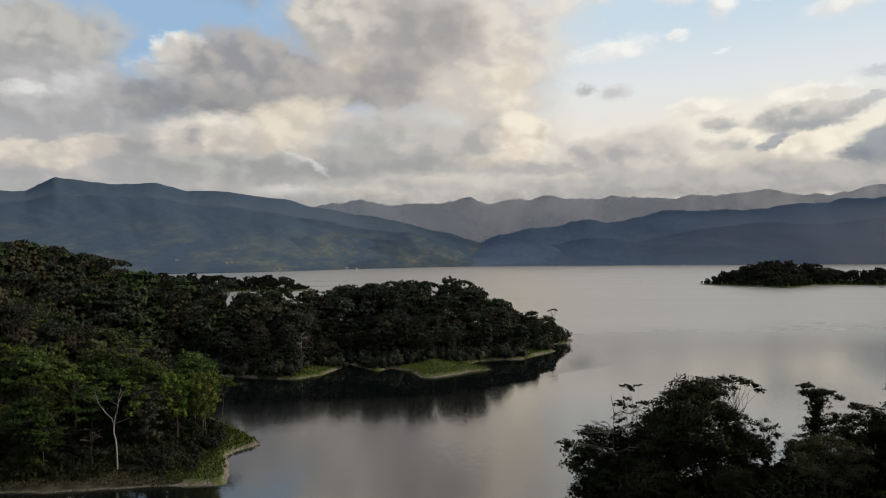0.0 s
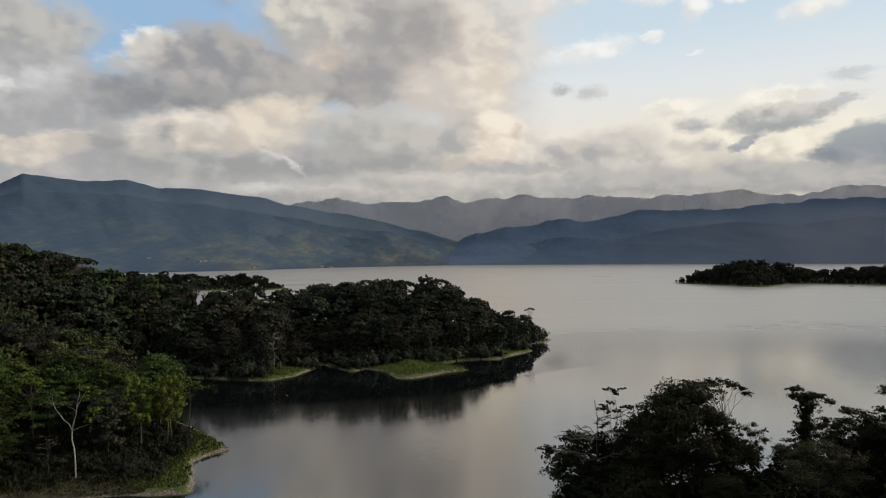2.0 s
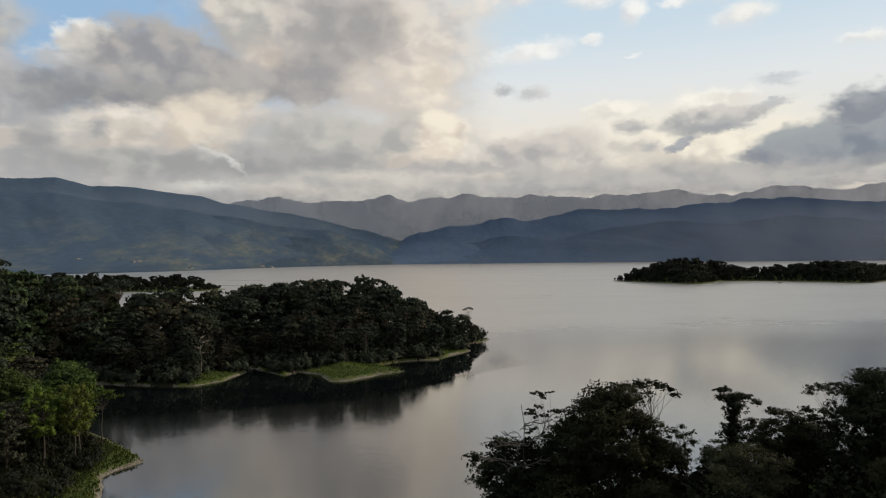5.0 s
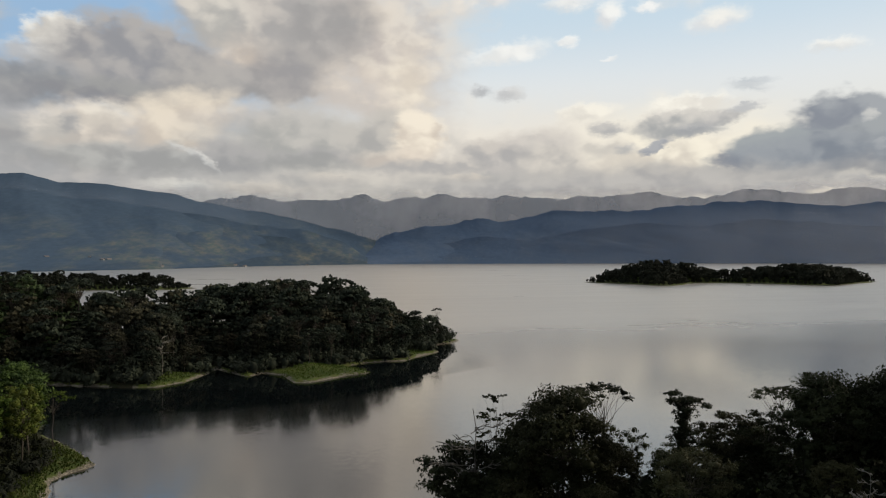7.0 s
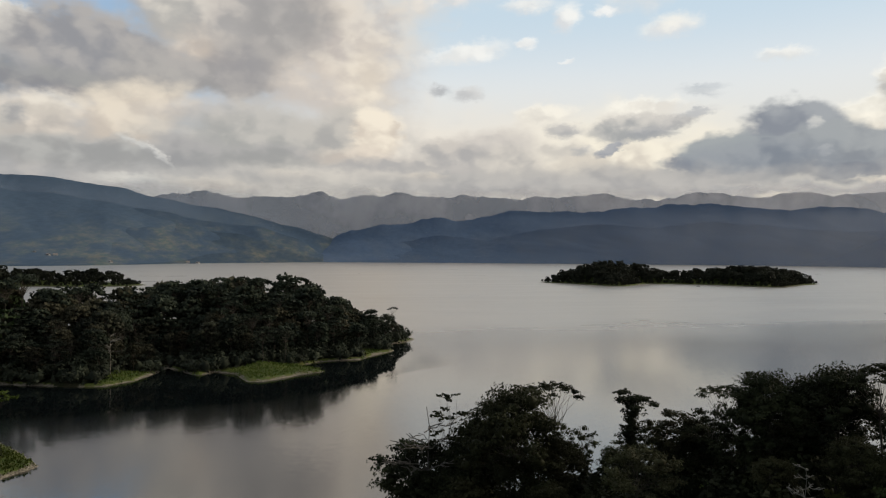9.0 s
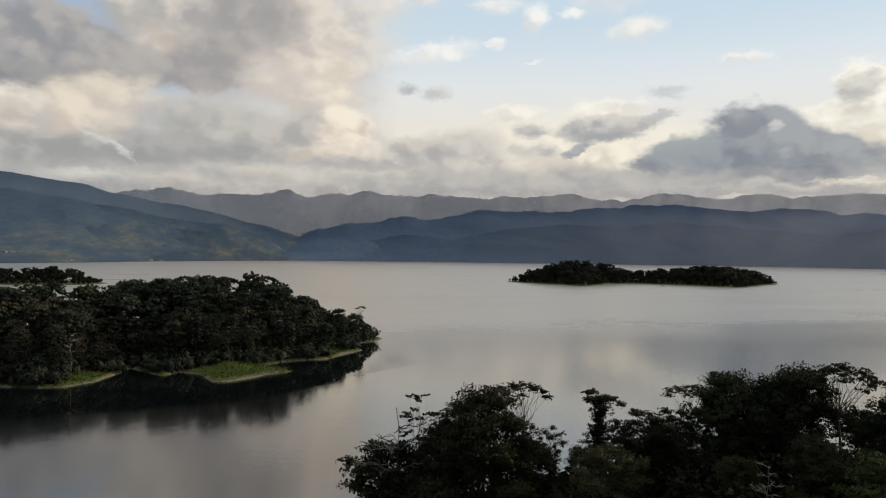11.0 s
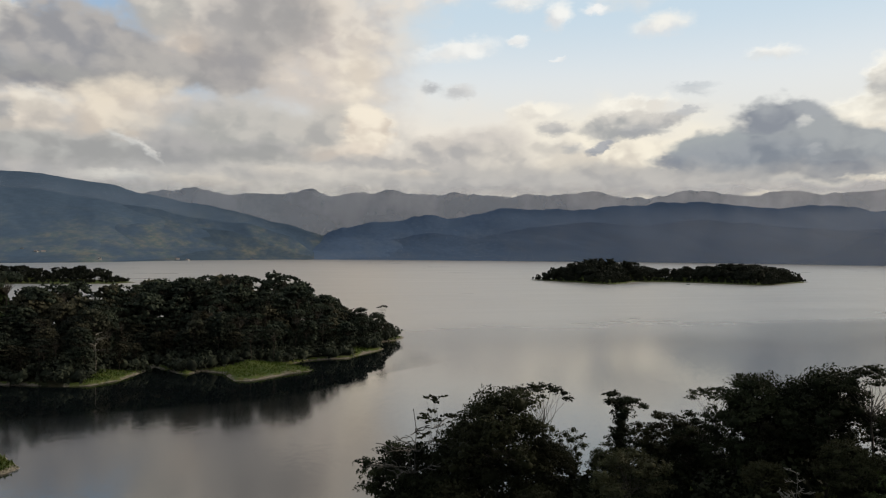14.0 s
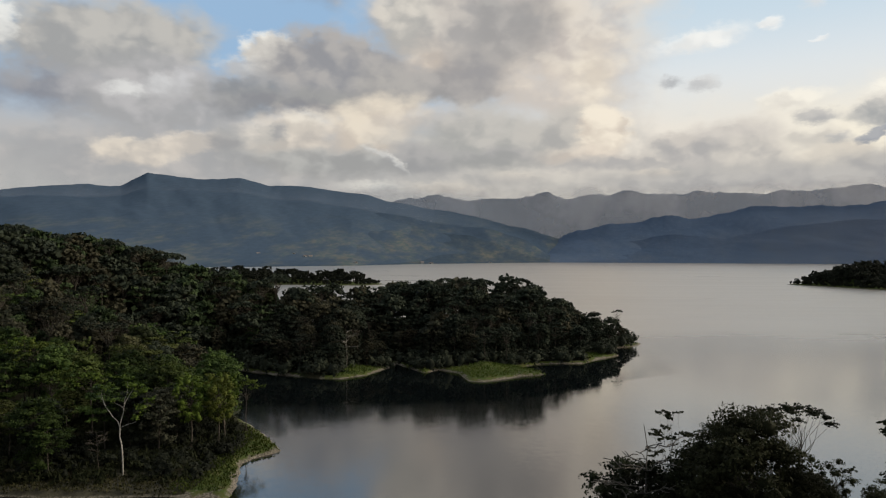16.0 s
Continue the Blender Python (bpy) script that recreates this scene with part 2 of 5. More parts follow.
clouds(-16.8, 9.4, 0.7, 0.6, (0.35, 0.35, 0.36), (0.42, 0.42, 0.42), 0.80, 0.60, 0, P_SMALL)
clouds(-3.8, 10.4, 4.1, 1.2, (0.50, 0.47, 0.45), (0.62, 0.57, 0.53), 0.70, 0.60)
# grey layer low over the far shore
clouds(0.6, 9.1, 7.8, 2.4, (0.39, 0.39, 0.38), (0.54, 0.52, 0.49), 0.93, 0.40)
clouds(6.5, 9.1, 3.6, 2.2, (0.42, 0.41, 0.40), (0.57, 0.54, 0.50), 0.90, 0.40)
clouds(-12.4, 7.1, 8.4, 1.2, (0.34, 0.34, 0.34), (0.45, 0.45, 0.44), 0.92, 0.35)
clouds(-5.9, 7.5, 2.7, 1.4, (0.33, 0.33, 0.34), (0.42, 0.41, 0.41), 0.85, 0.45)
clouds(-0.4, 7.6, 5.0, 0.7, (0.34, 0.34, 0.34), (0.42, 0.41, 0.41), 0.80, 0.50)
clouds(-8.9, 8.1, 1.2, 0.2, (0.60, 0.60, 0.59), (0.74, 0.73, 0.70), 0.60, 0.70, -18, P_SMALL)
clouds(-7.4, 7.3, 1.1, 0.2, (0.62, 0.62, 0.61), (0.80, 0.78, 0.74), 0.65, 0.70, -40, P_SMALL)
clouds(-9.5, 5.4, 2.2, 0.4, (0.55, 0.55, 0.54), (0.74, 0.72, 0.67), 0.80, 0.60, 0, P_SMALL)
clouds(-3.3, 5.3, 3.2, 0.5, (0.62, 0.57, 0.51), (0.80, 0.73, 0.63), 0.85, 0.60, 0, P_SMALL)
clouds(2.2, 6.0, 2.7, 0.5, (0.52, 0.49, 0.46), (0.72, 0.66, 0.58), 0.75, 0.60, 0, P_SMALL)
clouds(-1.0, 6.0, 1.4, 0.6, (0.38, 0.38, 0.38), (0.50, 0.48, 0.46), 0.80, 0.50, 0, P_SMALL)
# small heaps in the glow
clouds(9.3, 9.6, 2.2, 2.0, (0.66, 0.58, 0.50), (0.92, 0.83, 0.70), 0.93, 0.25, -20, P_SMALL)
clouds(7.3, 7.8, 3.2, 0.7, (0.60, 0.53, 0.47), (0.80, 0.71, 0.61), 0.80, 0.50)
clouds(10.0, 7.1, 5.9, 0.6, (0.42, 0.41, 0.41), (0.54, 0.51, 0.48), 0.85, 0.45)
clouds(18.0, 8.0, 4.2, 2.0, (0.42, 0.41, 0.41), (0.64, 0.60, 0.56), 0.93, 0.30)
clouds(14.5, 8.3, 2.0, 0.9, (0.42, 0.41, 0.41), (0.60, 0.56, 0.52), 0.85, 0.40, 0, P_SMALL)
clouds(15.7, 6.3, 2.2, 0.8, (0.40, 0.40, 0.40), (0.54, 0.51, 0.49), 0.85, 0.40, 0, P_SMALL)
clouds(20.2, 6.8, 2.6, 1.5, (0.50, 0.48, 0.46), (0.72, 0.67, 0.60), 0.80, 0.50)
clouds(13.0, 6.2, 1.8, 0.4, (0.66, 0.58, 0.50), (0.84, 0.74, 0.61), 0.75, 0.50, 0, P_SMALL)
clouds(19.5, 5.8, 2.6, 0.4, (0.62, 0.57, 0.51), (0.84, 0.76, 0.64), 0.75, 0.50, 0, P_SMALL)
clouds(14.1, 13.0, 0.8, 0.4, (0.42, 0.43, 0.45), (0.55, 0.55, 0.56), 0.80, 0.65, 0, P_SMALL)
clouds(16.3, 12.7, 1.3, 0.5, (0.52, 0.52, 0.53), (0.66, 0.65, 0.64), 0.80, 0.50, 10, P_SMALL)
clouds(16.0, 15.8, 2.9, 0.7, (0.82, 0.81, 0.79), (0.96, 0.94, 0.90), 0.80, 0.55, 8, P_SMALL)
clouds(21.0, 16.4, 0.8, 0.4, (0.80, 0.80, 0.80), (0.97, 0.96, 0.93), 0.85, 0.50, 0, P_SMALL)
clouds(24.2, 15.0, 0.5, 0.2, (0.84, 0.84, 0.84), (0.97, 0.96, 0.94), 0.80, 0.50, 0, P_SMALL)
clouds(22.6, 11.2, 2.4, 0.6, (0.74, 0.70, 0.64), (0.95, 0.90, 0.80), 0.85, 0.45, 0, P_SMALL)
clouds(24.1, 9.8, 1.4, 0.6, (0.42, 0.42, 0.43), (0.58, 0.56, 0.54), 0.90, 0.40, 0, P_SMALL)
clouds(23.8, 8.2, 2.3, 0.6, (0.58, 0.55, 0.51), (0.78, 0.73, 0.65), 0.75, 0.50)
clouds(25.4, 8.2, 0.9, 0.4, (0.46, 0.46, 0.46), (0.58, 0.56, 0.54), 0.80, 0.50, 0, P_SMALL)
clouds(30.6, 11.2, 3.4, 0.9, (0.78, 0.74, 0.68), (0.98, 0.94, 0.85), 0.90, 0.35, 4, P_SMALL)
# dark scraps against the glow
clouds(29.6, 10.0, 3.9, 1.1, (0.37, 0.38, 0.39), (0.66, 0.63, 0.59), 0.95, 0.25, 5, P_SMALL)
clouds(32.6, 10.2, 1.8, 0.6, (0.40, 0.40, 0.41), (0.58, 0.56, 0.54), 0.85, 0.40, 15, P_SMALL)
clouds(31.1, 9.4, 2.0, 0.5, (0.36, 0.37, 0.39), (0.46, 0.46, 0.47), 0.85, 0.40, 0, P_SMALL)
clouds(27.7, 8.3, 1.2, 0.4, (0.29, 0.31, 0.36), (0.40, 0.41, 0.44), 0.95, 0.35, 22, P_SMALL)
clouds(34.2, 10.9, 1.4, 0.3, (0.50, 0.51, 0.53), (0.70, 0.69, 0.68), 0.80, 0.50, 6, P_SMALL)
clouds(34.7, 12.7, 1.5, 0.3, (0.52, 0.56, 0.60), (0.62, 0.65, 0.68), 0.80, 0.50, 0, P_SMALL)
# white puffs high in the clear air
clouds(32.0, 17.1, 1.9, 0.7, (0.74, 0.75, 0.76), (0.93, 0.90, 0.84), 0.90, 0.62, 8, P_SMALL)
clouds(24.2, 18.2, 0.8, 1.1, (0.72, 0.73, 0.75), (0.94, 0.93, 0.90), 0.90, 0.62, -30, P_SMALL)
clouds(27.1, 18.6, 0.8, 0.3, (0.80, 0.80, 0.80), (0.95, 0.94, 0.92), 0.85, 0.62, 0, P_SMALL)
clouds(40.0, 14.5, 1.5, 0.4, (0.74, 0.75, 0.75), (0.95, 0.93, 0.88), 0.90, 0.62, 0, P_SMALL)
clouds(21.0, 19.3, 1.8, 0.5, (0.75, 0.75, 0.75), (0.92, 0.90, 0.86), 0.80, 0.65, 0, P_SMALL)
clouds(34.4, 12.3, 1.3, 0.3, (0.55, 0.58, 0.61), (0.64, 0.66, 0.68), 0.75, 0.65, -8, P_SMALL)
# the cumulus towards the sun
clouds(47.6, 11.6, 2.0, 2.1, (0.60, 0.58, 0.54), (1.00, 0.96, 0.87), 0.96, 0.25, -15, P_SMALL)
clouds(45.9, 10.0, 3.9, 1.4, (0.68, 0.65, 0.59), (0.98, 0.94, 0.84), 0.93, 0.30, 12, P_SMALL)
clouds(47.2, 8.4, 3.2, 2.0, (0.72, 0.66, 0.57), (1.00, 0.94, 0.82), 0.93, 0.35)
clouds(47.4, 11.8, 1.4, 0.9, (0.46, 0.46, 0.46), (0.66, 0.64, 0.60), 0.85, 0.40, 20, P_SMALL)
clouds(50.1, 9.5, 1.2, 2.3, (0.80, 0.78, 0.72), (1.00, 0.97, 0.90), 0.85, 0.50)
clouds(49.5, 7.0, 3.0, 0.8, (0.334, 0.360, 0.380), (0.52, 0.51, 0.50), 0.90, 0.40)
clouds(40.7, 9.4, 4.2, 2.2, (0.246, 0.268, 0.314), (0.368, 0.389, 0.418), 0.98, 0.16)
clouds(36.6, 7.7, 3.7, 1.9, (0.237, 0.258, 0.304), (0.351, 0.379, 0.399), 0.97, 0.20)
clouds(44.2, 7.7, 4.5, 2.0, (0.246, 0.268, 0.304), (0.368, 0.389, 0.408), 0.97, 0.20)
clouds(40.5, 6.2, 9.1, 1.0, (0.202, 0.222, 0.266), (0.272, 0.296, 0.332), 0.97, 0.25)
clouds(33.9, 7.0, 2.4, 0.7, (0.237, 0.258, 0.304), (0.334, 0.360, 0.389), 0.90, 0.30, 0, P_SMALL)
clouds(42.0, 9.6, 0.4, 0.4, (0.50, 0.51, 0.52), (0.68, 0.67, 0.64), 0.70, 0.50, 0, P_SMALL)
clouds(42.7, 7.6, 0.4, 0.3, (0.46, 0.47, 0.49), (0.60, 0.60, 0.60), 0.70, 0.60, 0, P_SMALL)
clouds(38.6, 6.7, 5.0, 1.9, (0.223, 0.250, 0.294), (0.324, 0.347, 0.380), 0.98, 0.30)
# low cloud resting on the eastern ridge
clouds(24.0, 5.5, 30.0, 1.25, (0.37, 0.365, 0.365), (0.47, 0.455, 0.44), 0.9, 0.55)
clouds(25.2, 5.5, 13.6, 0.9, (0.42, 0.41, 0.41), (0.52, 0.50, 0.48), 0.85, 0.60)
clouds(39.0, 4.7, 9.4, 0.7, (0.40, 0.40, 0.41), (0.52, 0.50, 0.48), 0.90, 0.50)
clouds(47.6, 4.8, 6.8, 0.7, (0.43, 0.42, 0.42), (0.56, 0.54, 0.51), 0.90, 0.50)
clouds(39.2, 4.5, 1.1, 0.2, (0.75, 0.68, 0.58), (0.96, 0.88, 0.74), 0.85, 0.50, 0, P_SMALL)
clouds(48.7, 4.0, 1.3, 0.2, (0.74, 0.68, 0.58), (0.92, 0.84, 0.70), 0.80, 0.50, 0, P_SMALL)
clouds(46.5, 5.4, 2.4, 0.2, (0.72, 0.66, 0.57), (0.90, 0.83, 0.70), 0.70, 0.60, 0, P_SMALL)
# dusk behind: the sky opposite the sun is dimmer
dim = spread(wt, axes.outputs[1], -0.8, 0.5, 0.4, 1.0)
SKY = mix_colour(wt, 1.0, mix_colour(wt, 1.0, SKY, dim, "MULTIPLY"), (1.0, 1.0, 0.985), "MULTIPLY")
shine = node(wt, "ShaderNodeBackground")
wt.links.new(SKY, shine.inputs[0])
shine.inputs[1].default_value = 1.0
wt.links.new(shine.outputs[0], node(wt, "ShaderNodeOutputWorld").inputs[0])

sun = new("sun", bpy.data.lights.new("sun", "SUN"))
sun.data.energy, sun.data.angle, sun.data.color = 2.8, radians(12), (1.0, 0.86, 0.68)
to_sun = Vector((math.sin(radians(SUN_AZ)) * math.cos(radians(SUN_EL)), math.cos(radians(SUN_AZ)) * math.cos(radians(SUN_EL)), math.sin(radians(SUN_EL))))
sun.matrix_world = look(to_sun * 400, (0, 0, 0))

# ---------------------------------------------------------------- materials


def material(name, rough=0.9, spec=0.3):
    m = bpy.data.materials.new(name)
    m.use_nodes = True
    b = m.node_tree.nodes["Principled BSDF"]
    b.inputs["Roughness"].default_value, b.inputs["Specular IOR Level"].default_value = rough, spec
    return m, m.node_tree, b


def leaf_material(name, dark, light, warm):
    """Leaves: the tone differs from leaf to leaf and from tree to tree, with large soft patches over each crown."""
    m, t, b = material(name, 0.68, 0.07)
    geo, obj = node(t, "ShaderNodeNewGeometry"), node(t, "ShaderNodeObjectInfo")
    patch = spread(t, noise_node(t, geo.outputs["Position"], 0.17, 3.0).outputs["Fac"], 0.3, 0.7)
    tone = math_node(t, "MULTIPLY_ADD", geo.outputs["Random Per Island"], 0.27, math_node(t, "MULTIPLY", patch, 0.72), clamp=True)
    col = mix_colour(t, tone, dark, light)
    col = mix_colour(t, math_node(t, "MULTIPLY", spread(t, obj.outputs["Random"], 0.55, 1.0), 0.5), col, warm)
    dimmer = math_node(t, "MULTIPLY_ADD", math_node(t, "FRACT", math_node(t, "MULTIPLY", obj.outputs["Random"], 7.31)), 0.85, 0.55)
    col = mix_colour(t, 1.0, col, dimmer, "MULTIPLY")
    t.links.new(col, b.inputs["Base Color"])
    through_light = node(t, "ShaderNodeBsdfTranslucent")
    t.links.new(col, through_light.inputs[0])
    both = node(t, "ShaderNodeMixShader")
    both.inputs[0].default_value = 0.18
    t.links.new(b.outputs[0], both.inputs[1])
    t.links.new(through_light.outputs[0], both.inputs[2])
    t.links.new(both.outputs[0], t.nodes["Material Output"].inputs[0])
    return m


def bark_material(name, dark, light):
    m, t, b = material(name, 0.9, 0.2)
    tc = node(t, "ShaderNodeTexCoord")
    stretch = node(t, "ShaderNodeMapping")
    stretch.inputs["Scale"].default_value = (3.0, 3.0, 0.6)
    t.links.new(tc.outputs["Object"], stretch.inputs[0])
    n = noise_node(t, stretch.outputs[0], 1.6, 6.0, 0.65).outputs["Fac"]
    t.links.new(mix_colour(t, spread(t, n, 0.3, 0.7), dark, light), b.inputs["Base Color"])
    bump = node(t, "ShaderNodeBump")
    bump.inputs["Strength"].default_value, bump.inputs["Distance"].default_value = 0.5, 0.05
    t.links.new(n, bump.inputs["Height"])
    t.links.new(bump.outputs[0], b.inputs["Normal"])
    return m


LEAF = leaf_material("forest_leaves", (0.010, 0.020, 0.008), (0.066, 0.102, 0.026), (0.082, 0.080, 0.026))
LEAF_HILL = leaf_material("hillside_leaves", (0.010, 0.018, 0.010), (0.056, 0.080, 0.034), (0.080, 0.068, 0.036))
# near-black copy of the leaf tones: backlit shade is put into the colour
LEAF_NEAR = leaf_material("shade_blackened_leaves", (0.007, 0.010, 0.005), (0.028, 0.033, 0.015), (0.038, 0.034, 0.016))
# shade and a little haze blue are put into this leaf colour
LEAF_DARK = leaf_material("shade_haze_leaves", (0.011, 0.015, 0.012), (0.042, 0.052, 0.035), (0.062, 0.053, 0.036))
# fresh green, its colour lightened further so the bank's crowns look sunlit
LEAF_BRIGHT = leaf_material("sunlit_fresh_leaves", (0.024, 0.045, 0.009), (0.088, 0.126, 0.022), (0.100, 0.098, 0.024))
# leaf tones darkened for the island: its shaded look is in the colour
LEAF_ISLE = leaf_material("island_shade_leaves", (0.007, 0.010, 0.008), (0.020, 0.026, 0.017), (0.024, 0.024, 0.017))
LEAF_DULL = leaf_material("dry_leaves", (0.020, 0.021, 0.014), (0.058, 0.055, 0.035), (0.066, 0.057, 0.037))
LEAF_OLIVE = leaf_material("olive_leaves", (0.006, 0.011, 0.005), (0.038, 0.052, 0.015), (0.048, 0.046, 0.016))
BARK = bark_material("bark", (0.030, 0.025, 0.020), (0.085, 0.075, 0.062))
BARK_PALE = bark_material("pale_bark", (0.20, 0.19, 0.17), (0.40, 0.385, 0.35))
BARK_GREY = bark_material("grey_bark", (0.11, 0.10, 0.09), (0.22, 0.21, 0.18))
BARK_DEAD = bark_material("dead_wood", (0.055, 0.050, 0.045), (0.14, 0.13, 0.115))


def ground_material():
    """Pasture and litter with a washed, stony margin just above the waterline."""
    m, t, b = material("ground", 0.95, 0.15)
    pos = node(t, "ShaderNodeNewGeometry").outputs["Position"]
    n1, n2, n3 = (noise_node(t, pos, s, 5.0, 0.6).outputs["Fac"] for s in (0.11, 0.6, 2.6))
    grass = mix_colour(t, spread(t, n1, 0.35, 0.65), (0.040, 0.070, 0.014), (0.080, 0.104, 0.022))
    grass = mix_colour(t, spread(t, n2, 0.45, 0.75), grass, (0.095, 0.080, 0.035))
    grass = mix_colour(t, spread(t, n3, 0.45, 0.7, 0.0, 0.55), grass, (0.028, 0.040, 0.010))
    sand = mix_colour(t, spread(t, n3, 0.35, 0.7), (0.06, 0.053, 0.042), (0.25, 0.225, 0.18))
    z = node(t, "ShaderNodeSeparateXYZ")
    t.links.new(pos, z.inputs[0])
    rise = math_node(t, "MULTIPLY_ADD", math_node(t, "SUBTRACT", n2, 0.5), 2.0, z.outputs[2])
    rise = math_node(t, "MULTIPLY_ADD", math_node(t, "SUBTRACT", n1, 0.5), 3.2, rise)
    col = mix_colour(t, spread(t, rise, 0.3, 0.65), sand, grass)
    t.links.new(col, b.inputs["Base Color"])
    bump = node(t, "ShaderNodeBump")
    bump.inputs["Strength"].default_value, bump.inputs["Distance"].default_value = 0.7, 0.25
    t.links.new(n3, bump.inputs["Height"])
    t.links.new(bump.outputs[0], b.inputs["Normal"])
    return m


def litter_material():
    """The shaded floor of the wood: leaf litter and low herbs."""
    m, t, b = material("forest_floor", 0.95, 0.1)
    pos = node(t, "ShaderNodeNewGeometry").outputs["Position"]
    n1, n2 = (noise_node(t, pos, s, 5.0, 0.6).outputs["Fac"] for s in (0.25, 2.2))
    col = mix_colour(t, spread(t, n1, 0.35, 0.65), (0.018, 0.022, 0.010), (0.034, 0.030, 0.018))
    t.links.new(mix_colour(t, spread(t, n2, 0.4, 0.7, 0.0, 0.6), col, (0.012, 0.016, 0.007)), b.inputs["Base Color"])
    bump = node(t, "ShaderNodeBump")
    bump.inputs["Strength"].default_value, bump.inputs["Distance"].default_value = 0.8, 0.3
    t.links.new(n2, bump.inputs["Height"])
    t.links.new(bump.outputs[0], b.inputs["Normal"])
    return m


def mud_material():
    """The bared foreshore below the bank: dark mud with withered weeds and pale stones along the waterline."""
    m, t, b = material("foreshore_mud", 0.85, 0.2)
    pos = node(t, "ShaderNodeNewGeometry").outputs["Position"]
    n1, n2 = (noise_node(t, pos, s, 5.0, 0.6).outputs["Fac"] for s in (0.4, 3.0))
    col = mix_colour(t, spread(t, n1, 0.35, 0.65), (0.030, 0.028, 0.018), (0.058, 0.054, 0.034))
    z = node(t, "ShaderNodeSeparateXYZ")
    t.links.new(pos, z.inputs[0])
    rim = math_node(t, "MULTIPLY", spread(t, z.outputs[2], 0.35, 0.1), spread(t, n2, 0.42, 0.6))
    t.links.new(mix_colour(t, rim, col, (0.17, 0.155, 0.125)), b.inputs["Base Color"])
    bump = node(t, "ShaderNodeBump")
    bump.inputs["Strength"].default_value, bump.inputs["Distance"].default_value = 0.8, 0.2
    t.links.new(n2, bump.inputs["Height"])
    t.links.new(bump.outputs[0], b.inputs["Normal"])
    return m


def water_material():
    """Dark lake water: nearly still in the lee of the land, wind-rippled on the open lake."""
    m, t, b = material("lake_water", 0.1, 0.5)
    b.inputs["IOR"].default_value = 1.4
    pos = node(t, "ShaderNodeNewGeometry").outputs["Position"]
    b.inputs["Base Color"].default_value = (0.003, 0.0045, 0.005, 1)
    xyz = node(t, "ShaderNodeSeparateXYZ")
    t.links.new(pos, xyz.inputs[0])
    gust = noise_node(t, pos, 0.012, 4.0, 0.55).outputs["Fac"]
    streak = node(t, "ShaderNodeMapping")
    streak.inputs["Scale"].default_value = (0.003, 0.016, 1.0)
    t.links.new(pos, streak.inputs[0])
    calm = noise_node(t, streak.outputs[0], 1.0, 4.0, 0.6).outputs["Fac"]
    # the still water lies under the lee of the western shore; the breeze reaches the rest
    edge = math_node(t, "MAXIMUM", math_node(t, "MULTIPLY", xyz.outputs[0], 0.12), math_node(t, "MULTIPLY", xyz.outputs[0], 0.8))
    inward = math_node(t, "SUBTRACT", math_node(t, "MULTIPLY_ADD", gust, 16.0, xyz.outputs[1]), math_node(t, "ADD", edge, 238.0))
    lee = math_node(t, "MULTIPLY", spread(t, inward, -4.0, 4.0), math_node(t, "MULTIPLY", spread(t, xyz.outputs[1], 375.0, 345.0), spread(t, xyz.outputs[0], 84.0, 58.0)))
    reach = spread(t, math_node(t, "MULTIPLY_ADD", gust, 120.0, xyz.outputs[1]), 310.0, 550.0)
    breeze = math_node(t, "SUBTRACT", 1.0, lee)
    ripple = math_node(t, "MULTIPLY_ADD", math_node(t, "MULTIPLY", reach, spread(t, calm, 0.30, 0.60, 0.75, 1.0)), 0.23, 0.075)
    t.links.new(math_node(t, "MULTIPLY_ADD", breeze, ripple, 0.025), b.inputs["Roughness"])
    wind = math_node(t, "MULTIPLY", breeze, math_node(t, "MULTIPLY_ADD", reach, 0.40, 0.48))
    wave = node(t, "ShaderNodeMapping")
    wave.inputs["Scale"].default_value, wave.inputs["Rotation"].default_value = (0.55, 1.1, 1.0), (0, 0, radians(24))
    t.links.new(pos, wave.inputs[0])
    slopes = node(t, "ShaderNodeVectorMath", operation="ADD")
    for k, (scale, amount) in enumerate(((1.1, 0.6), (4.4, 0.6))):
        n = noise_node(t, wave.outputs[0], scale, 2.0, 0.5)
        off = node(t, "ShaderNodeVectorMath", operation="MULTIPLY_ADD")
        t.links.new(n.outputs["Color"], off.inputs[0])
        off.inputs[1].default_value, off.inputs[2].default_value = (amount, amount * 1.6, 0.0), (-amount * 0.5, -amount * 0.8, 0.0)
        t.links.new(off.outputs[0], slopes.inputs[k])
    tilt = node(t, "ShaderNodeVectorMath", operation="SCALE")
    t.links.new(slopes.outputs[0], tilt.inputs[0])
    t.links.new(math_node(t, "MULTIPLY_ADD", math_node(t, "MULTIPLY", wind, wind), 0.115, 0.007), tilt.inputs["Scale"])
    upright = node(t, "ShaderNodeVectorMath", operation="ADD")
    t.links.new(tilt.outputs[0], upright.inputs[0])
    upright.inputs[1].default_value = (0.0, 0.0, 1.0)
    unit = node(t, "ShaderNodeVectorMath", operation="NORMALIZE")
    t.links.new(upright.outputs[0], unit.inputs[0])
    t.links.new(unit.outputs[0], b.inputs["Normal"])
    # an added warm gloss, beyond what water has, to brighten the reflections
    added_gloss = node(t, "ShaderNodeBsdfGlossy")
    added_gloss.inputs["Color"].default_value = (1.0, 0.96, 0.91, 1)
    t.links.new(b.inputs["Roughness"].links[0].from_socket, added_gloss.inputs["Roughness"])
    t.links.new(unit.outputs[0], added_gloss.inputs["Normal"])
    both = node(t, "ShaderNodeMixShader")
